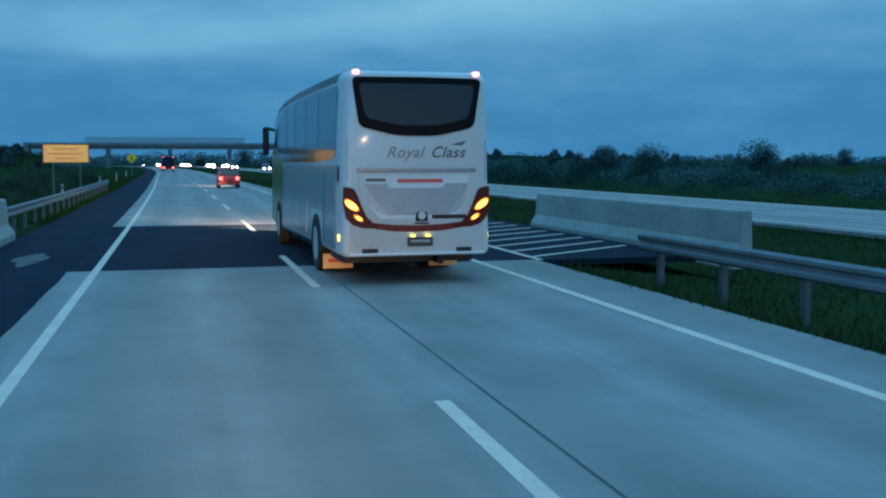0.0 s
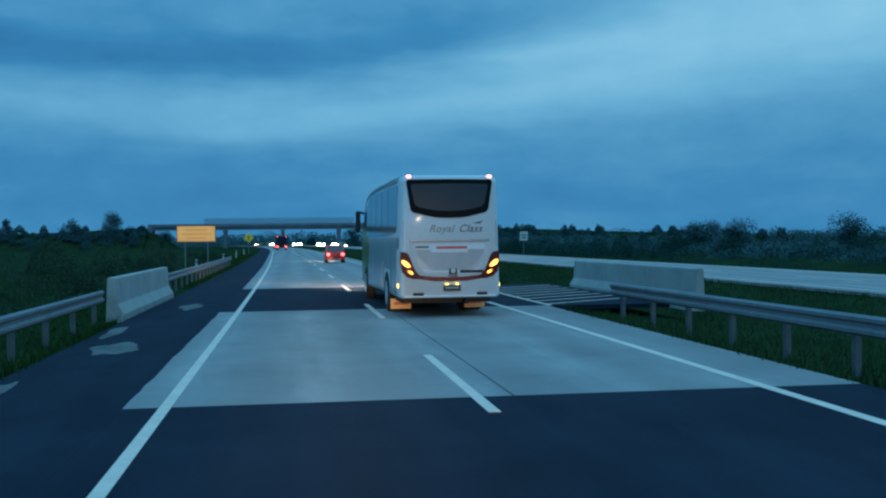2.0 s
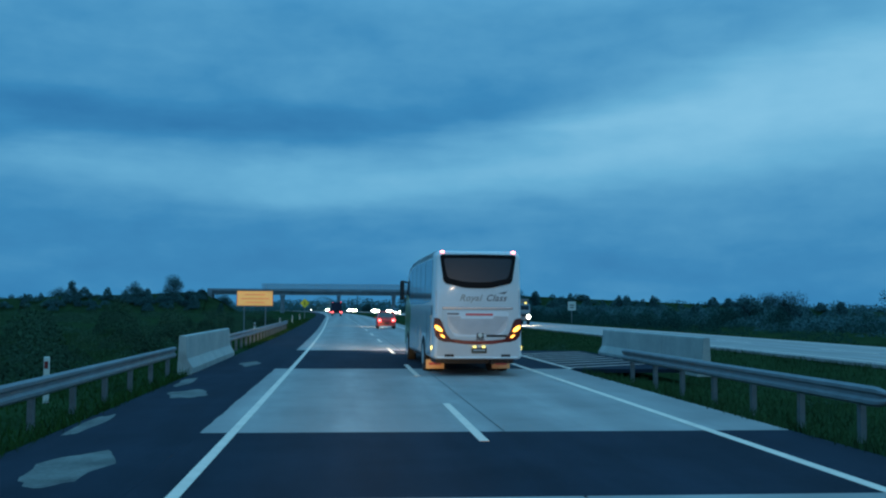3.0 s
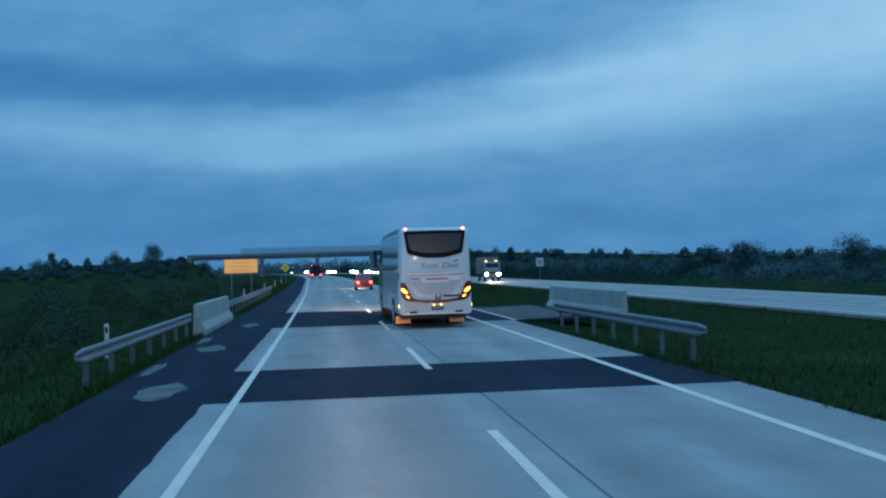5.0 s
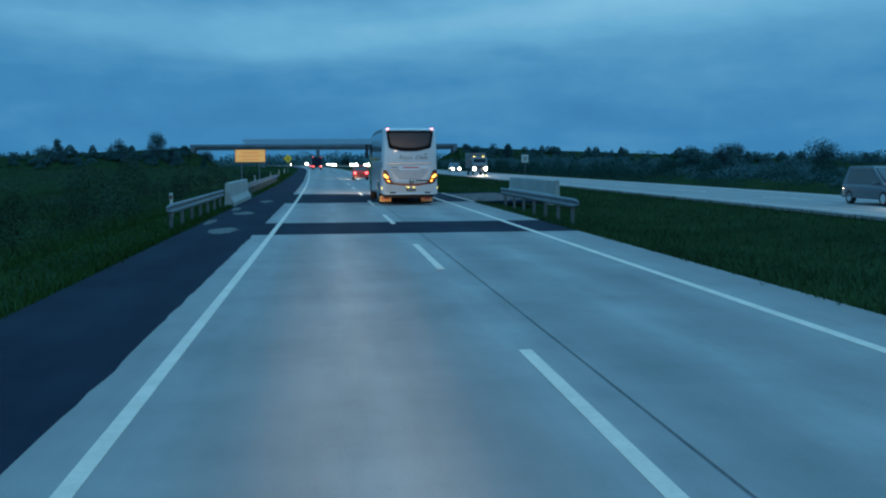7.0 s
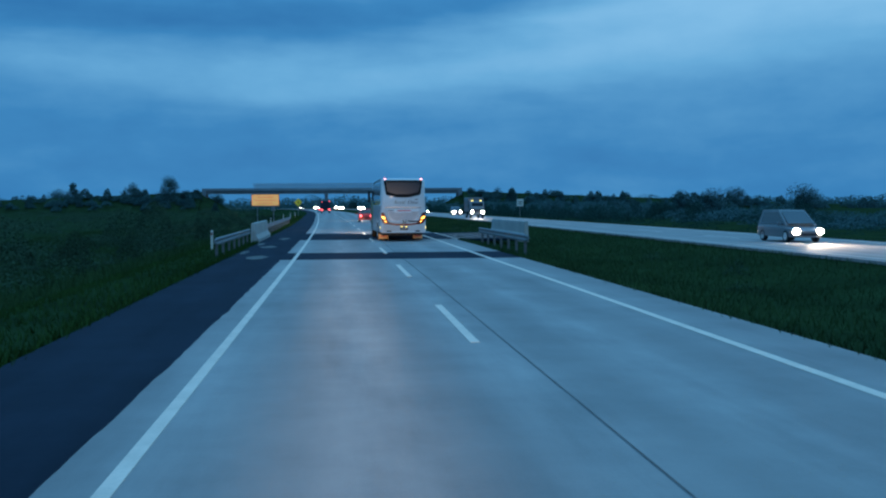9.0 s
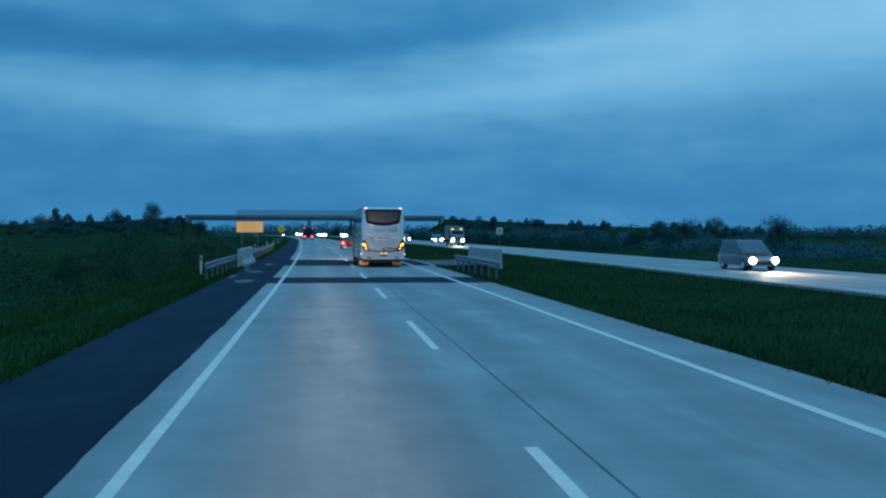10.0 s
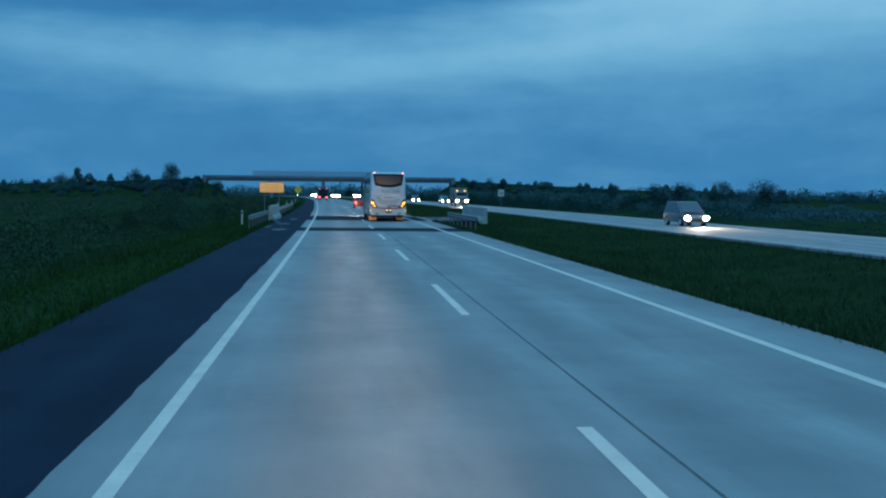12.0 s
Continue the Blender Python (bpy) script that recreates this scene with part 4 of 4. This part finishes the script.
def flyover():
    t = thing("flyover", "grey concrete flyover on round piers across the toll road", "bridge", pose(0, FY, 0, 0, 0, 0))
    zb, zt = 7.5, 8.9
    for y in (-3.6, -1.2, 1.2, 3.6):
        part("girder", box(-62, 58, y - 0.35, y + 0.35, zb, zt, 0.05, 1), HAZEBRIDGE, t)
    part("deck_slab", box(-64, 60, -4.8, 4.8, zt, zt + 0.35, 0.04, 1), HAZEBRIDGE, t)
    for s in (-1, 1):
        part("edge_parapet", box(-64, 60, 4.6 * s - 0.15, 4.6 * s + 0.15, zt + 0.35, zt + 1.25, 0.03, 1), HAZEBRIDGE, t)
        for x in np.arange(-40, 28, 2.0):
            part("screen_post", box(x - 0.05, x + 0.05, 4.6 * s - 0.05, 4.6 * s + 0.05, zt + 1.25, zt + 3.6), SCREEN, t)
        for z in np.arange(1.5, 3.6, 0.35):
            part("screen_rail", box(-40, 26, 4.6 * s - 0.03, 4.6 * s + 0.03, zt + z - 0.05, zt + z + 0.05), SCREEN, t)
    for x in (-31, -5.6, 19.5):
        part("pier_cap", box(x - 0.9, x + 0.9, -4.4, 4.4, zb - 1.1, zb - 0.002, 0.1, 1), HAZEBRIDGE, t)
        for y in (-2.6, 2.6):
            part("pier", rod((x, y, -0.6), (x, y, zb - 1.1), 0.75, n=16), HAZEBRIDGE, t)
    for x, s in ((-63, -1), (59, 1)):
        part("abutment", box(x - 1.0, x + 1.0, -4.8, 4.8, 4.5, zt - 0.003, 0.05, 1), HAZEBRIDGE, t)


flyover()


def ramp(x0, x1, label):
    """Grassed bank that carries the crossing road down to the fields."""
    rings = []
    n = 24
    for k in range(n + 1):
        s = k / n
        x = x0 + (x1 - x0) * s
        h = 9.2 * (1 - s) ** 1.15 - 0.9
        w = 5.2
        foot = w + max(0.5, (h + 1.0) * 1.8)
        wob = 0.5 * noise.noise((x * 0.08, 2.0, 0))
        rings.append([(x, FY - foot, -1.3), (x, FY - w - 0.4, h + wob * 0.4), (x, FY - w + 0.5, h + 0.25), (x, FY + w, h + 0.2), (x, FY + foot, -1.3)])
    bm = loft(rings)
    tagged(link_mesh("embankment", bm, GRASS_SOIL), label, "embankment", "", "structure")
    # toe of the slope under the bridge end
    s = 1 if x1 > x0 else -1
    bm = loft([[(x0 - s * 14, FY - 5, -1.0), (x0 - s * 14, FY + 5, -1.0), (x0 - s * 14, FY + 5, -0.9), (x0 - s * 14, FY - 5, -0.9)],
               [(x0, FY - 16, -1.0), (x0, FY + 16, -1.0), (x0, FY + 5, 7.2), (x0, FY - 5, 7.2)]])
    tagged(link_mesh("embankment", bm, GRASS_SOIL), label, "embankment", "", "structure")


ramp(-64, -320, "grassy bank carrying the crossing road, dark green")
ramp(60, 320, "grassy bank carrying the crossing road, dark green")


# ---------------------------------------------------------------- plants
def leaf_mesh(name, spots, size, seed):
    """Small flat leaves at the given places, turned at random; size may differ from leaf to leaf."""
    g = np.random.default_rng(seed)
    c = np.asarray(spots, float)
    n = len(c)
    up = g.normal(size=(n, 3)) + (0, -0.7, 1.1)
    up /= np.linalg.norm(up, axis=1, keepdims=True)
    a = np.cross(up, g.normal(size=(n, 3)))
    a /= np.linalg.norm(a, axis=1, keepdims=True)
    b = np.cross(up, a)
    sz = (np.broadcast_to(size, n) * g.uniform(0.6, 1.4, n))[:, None]
    v = np.stack((c - a * sz, c + b * sz * 0.55, c + a * sz, c - b * sz * 0.55), 1).reshape(-1, 3)
    me = bpy.data.meshes.new(name)
    me.from_pydata(v.tolist(), [], np.arange(4 * n).reshape(n, 4).tolist())
    return me


def tree(name, label, m, h, spread, seed, leaves=1500, size=0.36, trunk=0.08, group=""):
    rng = random.Random(seed)
    t = thing(name, label, "tree", m, group)
    bm = bmesh.new()
    top = h * 0.62
    lean = (rng.uniform(-0.5, 0.5), rng.uniform(-0.5, 0.5))
    rod((0, 0, -0.6), (lean[0] * 0.5, lean[1] * 0.5, top * 0.5), 0.03 * h, 0.02 * h, 7, bm)
    rod((lean[0] * 0.5, lean[1] * 0.5, top * 0.5), (lean[0], lean[1], top), 0.02 * h, 0.01 * h, 7, bm)
    clumps = []
    for k in range(15):
        a = rng.uniform(0, 2 * math.pi)
        z = h * rng.uniform(trunk, 0.92)
        r = spread * rng.uniform(0.25, 0.95) * (1.15 - z / h) ** 0.5
        tip = Vector((lean[0] + r * math.cos(a), lean[1] + r * math.sin(a), z))
        rod((lean[0] * 0.7, lean[1] * 0.7, min(top, z * 0.75)), tip, 0.009 * h, 0.003 * h, 5, bm)
        clumps.append((tip, spread * rng.uniform(0.32, 0.55)))
    clumps.append((Vector((lean[0], lean[1], h * 0.9)), spread * 0.45))
    part("trunk", bm, BARK, t)
    spots = []
    for k in range(leaves * 3):
        c, r = clumps[rng.randrange(len(clumps))]
        d = Vector((rng.gauss(0, 1), rng.gauss(0, 1), rng.gauss(0, 0.8)))
        spots.append(c + d.normalized() * r * rng.random() ** 0.4)
    me = leaf_mesh("crown", spots, size * 0.6, seed)
    me.materials.append(HAZELEAF)
    ob = new("crown", me)
    ob.parent = t
    ob["label"] = "dark green leafy crown"
    return t


TREES = [tree("tree", "dark leafy tree standing at the edge of the fields", pose(-95, FY - 8, 5.0), 7.0, 4.8, 11, group="trees of the fields"),
         tree("tree", "dark leafy tree standing at the edge of the fields", pose(-78, FY - 10, 3.4), 11, 6.6, 12, 2200, group="trees of the fields"),
         tree("tree", "dark leafy tree standing at the edge of the fields", pose(70, 150, -1.4), 5.2, 3.6, 13, group="trees of the fields"),
         tree("tree", "tall slim dark tree standing at the edge of the fields", pose(-122, FY - 6, 4.0), 8.5, 3.6, 14, group="trees of the fields")]


def more_trees():
    rng = random.Random(5)
    spots = [(64, FY - 6, 6.4, 0.8), (68, FY - 9, 5.0, 0.9), (77, FY - 7, 5.0, 0.8), (-66, FY - 8, 6.0, 0.8), (-71, FY - 10, 5.0, 0.9), (-84, FY - 6, 5.5, 0.55), (-112, FY - 5, 4.4, 0.6), (-128, FY + 3, 3.5, 0.9), (-150, FY, 2.2, 0.7), (-170, FY - 8, 1.5, 0.9), (-178, FY + 6, 1.0, 0.7), (-108, FY + 4, 5.0, 0.5),
             (-72, FY - 14, 1.0, 0.9), (-55, FY - 30, -0.8, 0.55), (-60, FY + 20, -0.8, 0.8), (-66, 520, -0.8, 1.0), (10, 560, -0.8, 1.1), (30, 500, -0.8, 0.9),
             (70, FY - 12, 4.0, 0.7), (82, FY - 16, 2.4, 0.9), (96, FY - 10, 2.4, 0.8), (74, 240, -0.8, 0.9), (88, 262, -0.8, 1.1), (66, 200, -0.8, 0.8), (79, 180, -0.8, 1.0),
             (60, 150, -0.8, 0.9), (68, 128, -0.8, 1.0), (82, 120, -0.8, 1.1)]
    for k in range(26):
        spots.append((rng.uniform(-420, -140), rng.uniform(300, 620), -1.0, rng.uniform(0.5, 1.2)))
    for k in range(22):
        spots.append((rng.uniform(110, 380), rng.uniform(160, 520), -0.8, rng.uniform(0.6, 1.2)))
    for x, y, z, s in spots:
        base = TREES[rng.randrange(4)]
        k = s * (0.5 if x > 0 and y < 300 else 1.0)
        copy_thing(base, pose(x, y, z - 1.2 * k, 0, 0, rng.uniform(0, 360)) @ Matrix.Scale(k, 4))


more_trees()


def woods(name, label, places, n, size, seed, kind="stuff", mat=LEAF):
    """A ragged belt of scrub: leaves over humps. places: x, y, radius, height."""
    g = np.random.default_rng(seed)
    total = sum(p[2] * p[3] for p in places)
    spots, sizes = [], []
    for place in places:
        x, y, r, h = place[:4]
        low = place[4] if len(place) > 4 else ground_base
        k = max(8, int(n * r * h / total))
        a, q = g.uniform(0, 2 * math.pi, k), np.sqrt(g.random(k))
        z = low + h * (1 - q ** 2.2) * g.random(k) ** 0.45
        spots.append(np.stack((x + r * q * np.cos(a), y + r * q * np.sin(a), z), 1))
        sizes.append(np.full(k, size * (0.6 + 0.4 * min(1.5, h / 3))))
    me = leaf_mesh(name, np.concatenate(spots), np.concatenate(sizes), seed)
    me.materials.append(mat)
    return tagged(new(name, me), label, "plants", "", kind)


ground_base = -0.9
rng = random.Random(21)
# scrub beyond the far carriageway
woods("scrub", "dense dark scrub beyond the far carriageway",
      [(bend(y) + rng.uniform(33, 74), y + rng.uniform(-2, 2), rng.uniform(0.8, 2.4), rng.uniform(0.9, 3.6) * (0.25 if y < 50 else 0.5 if y < 90 else 0.95)) for y in np.linspace(-45, 390, 520)], 330000, 0.088, 31, mat=SCRUB)
# weeds and bushes on the slope beside the shoulder
woods("weeds", "rank dark weeds on the slope beside the shoulder",
      [(bend(y) + rng.uniform(-24, -11.5), y, rng.uniform(0.8, 2.4), rng.uniform(0.45, 1.0)) for y in np.linspace(-66, 180, 230)], 70000, 0.065, 32)
woods("bush", "dark bushes scattered along the slope above the verge",
      [(bend(y) + rng.uniform(-20, -10.6), y + rng.uniform(-2, 2), rng.uniform(0.5, 1.3), rng.uniform(0.7, 1.7)) for y in np.linspace(-58, 170, 54)], 34000, 0.07, 39, mat=BUSH)
woods("bush", "dark bushes on the verge slope", [(bend(y) - x, y, r, h) for x, y, r, h in
      ((14, -30, 1.2, 2.4), (17, -8, 1.6, 2.6), (13.5, 12, 1.3, 2.2), (19, 30, 2.0, 3.0), (15, 52, 1.6, 2.8), (24, 76, 2.4, 3.6), (17, 100, 2.0, 3.0), (14, -50, 1.1, 2.0))], 16000, 0.075, 33)
woods("median_scrub", "low dark scrub on the grassy median", [(bend(y) + rng.uniform(9, 13.5), y, rng.uniform(0.5, 1.1), rng.uniform(0.6, 1.1)) for y in (-28, -22, -12, -3, 26, 34, 38, 55, 70, 85, 110, 140)], 6000, 0.06, 34)
# low thickets scattered over the field beyond the slope
woods("field_scrub", "low dark thickets scattered over the field",
      [(bend(y) + x, y, rng.uniform(2.0, 6.0), rng.uniform(0.7, 2.0), ground_height(x, y) - 0.1) for x, y in ((-24 - 110 * rng.random() ** 1.3, rng.uniform(-20, 410)) for _ in range(170))], 90000, 0.125, 37)


def bank_woods(x0, x1, seed):
    """Trees and scrub on the slope of the crossing road."""
    rng = random.Random(seed)
    places = []
    for k in range(190):
        s = rng.random()
        h = 9.2 * (1 - s) ** 1.15 - 0.9
        q = rng.uniform(0.15, 1.0)
        big = rng.random() < 0.16
        places.append((x0 + (x1 - x0) * s, FY - 5.2 - (h + 1.0) * 1.8 * (1 - q) - 0.5, rng.uniform(1.4, 3.2), rng.uniform(3.6, 5.6) if big else rng.uniform(1.2, 3.0), -1.3 + (h + 1.0) * q))
    woods("bank_scrub", "dark scrub and small trees on the grassy bank", places, 70000, 0.28, seed, mat=HAZELEAF)


bank_woods(-66, -320, 51)
bank_woods(64, 320, 52)
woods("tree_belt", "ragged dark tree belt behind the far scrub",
      [(bend(y) + rng.uniform(50, 95), y, rng.uniform(3.0, 7.5), rng.uniform(2.2, 4.6) * (0.3 if y < 90 else 0.5 if y < 140 else 0.9)) for y in np.linspace(20, 420, 210)], 210000, 0.19, 38, mat=HAZELEAF)
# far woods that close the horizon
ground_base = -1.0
woods("far_woods", "far dark tree belt along the horizon", [(x, 560 + 0.12 * abs(x) + rng.uniform(-40, 60), rng.uniform(9, 20), rng.uniform(4.5, 9.5)) for x in np.linspace(-620, 620, 130)], 120000, 0.36, 35, mat=HAZELEAF)
woods("far_woods", "far dark tree belt along the horizon", [(x, 1250 + rng.uniform(-60, 60), rng.uniform(30, 50), rng.uniform(9, 17)) for x in np.linspace(-1500, 1500, 110)], 20000, 1.5, 36, mat=HAZELEAF)


def grass(name, label, x0, x1, y0, y1, n, h, seed, skip=None, mat=BLADE):
    """Loose upright blades."""
    rng = random.Random(seed)
    verts, faces = [], []
    for _ in range(n):
        y = y0 + (y1 - y0) * rng.random() ** 1.25
        x = rng.uniform(x0, x1)
        if skip and skip(x, y):
            continue
        z = ground_height(x, y) - 0.02
        b = bend(y) + x
        a = rng.uniform(0, math.pi)
        hh = h * rng.uniform(0.5, 1.3)
        w = 0.012 + 0.022 * hh
        dx, dy = w * math.cos(a), w * math.sin(a)
        lx, ly = rng.gauss(0, 0.35) * hh, rng.gauss(0, 0.35) * hh
        k = len(verts)
        verts += [(b - dx, y - dy, z), (b + dx, y + dy, z), (b + lx, y + ly, z + hh)]
        faces.append((k, k + 1, k + 2))
    me = bpy.data.meshes.new(name)
    me.from_pydata(verts, [], faces)
    me.materials.append(mat)
    tagged(new(name, me), label, "grass", "", "stuff")


on_deck = lambda x, y: 2.5 < y < 18 and x < 9.2
grass("median_grass", "unmown dark grass on the median", 4.95, 16.1, -68, 120, 80000, 0.20, 41, on_deck)
grass("verge_grass", "mown green grass on the verge beside the shoulder", -9.6, -6.25, -68, 140, 46000, 0.14, 42, lambda x, y: x > -6.9 and 1.5 < y < 20.5, VERGE)
grass("slope_grass", "tall dark grass on the slope beside the verge", -30, -9.4, -66, 150, 80000, 0.40, 43)
grass("far_verge_grass", "dark grass beyond the far carriageway", 25.4, 34, -45, 160, 26000, 0.32, 44)

grass("edge_grass", "ragged grass tufts growing over the edge of the concrete", 4.86, 5.12, -68, 110, 9000, 0.26, 45, lambda x, y: 2.0 < y < 18.5)
grass("edge_grass", "ragged grass tufts growing over the edge of the shoulder", -6.42, -6.14, -68, 110, 9000, 0.24, 46, lambda x, y: 1.0 < y < 20.5, VERGE)

# the pair of headlamps of the vehicle that carries the camera, at the end of its way.
# Their pattern on the road: distance reached, watts, degrees; narrower the farther it reaches
for far, watts, degrees in ((10, 2100, 24), (17, 6000, 11), (25, 17000, 6.4), (35, 46000, 4.2), (45, 36000, 3.4), (55, 60000, 2.8), (66, 260000, 2.3)):
    for side in (-0.4, 0.4):
        beam(-2.15 + side, -73.4, 0.95, -2.0 + 0.006 * far + side, -73.4 + far, 0.0, watts, degrees, (1.0, 0.64, 0.20), 1.0)
# the part of it that reaches the coach
beam(-1.75, -73.4, 0.95, 1.6, 0.0, 1.4, 17000, 3.6, (1.0, 0.72, 0.56), 1.0)
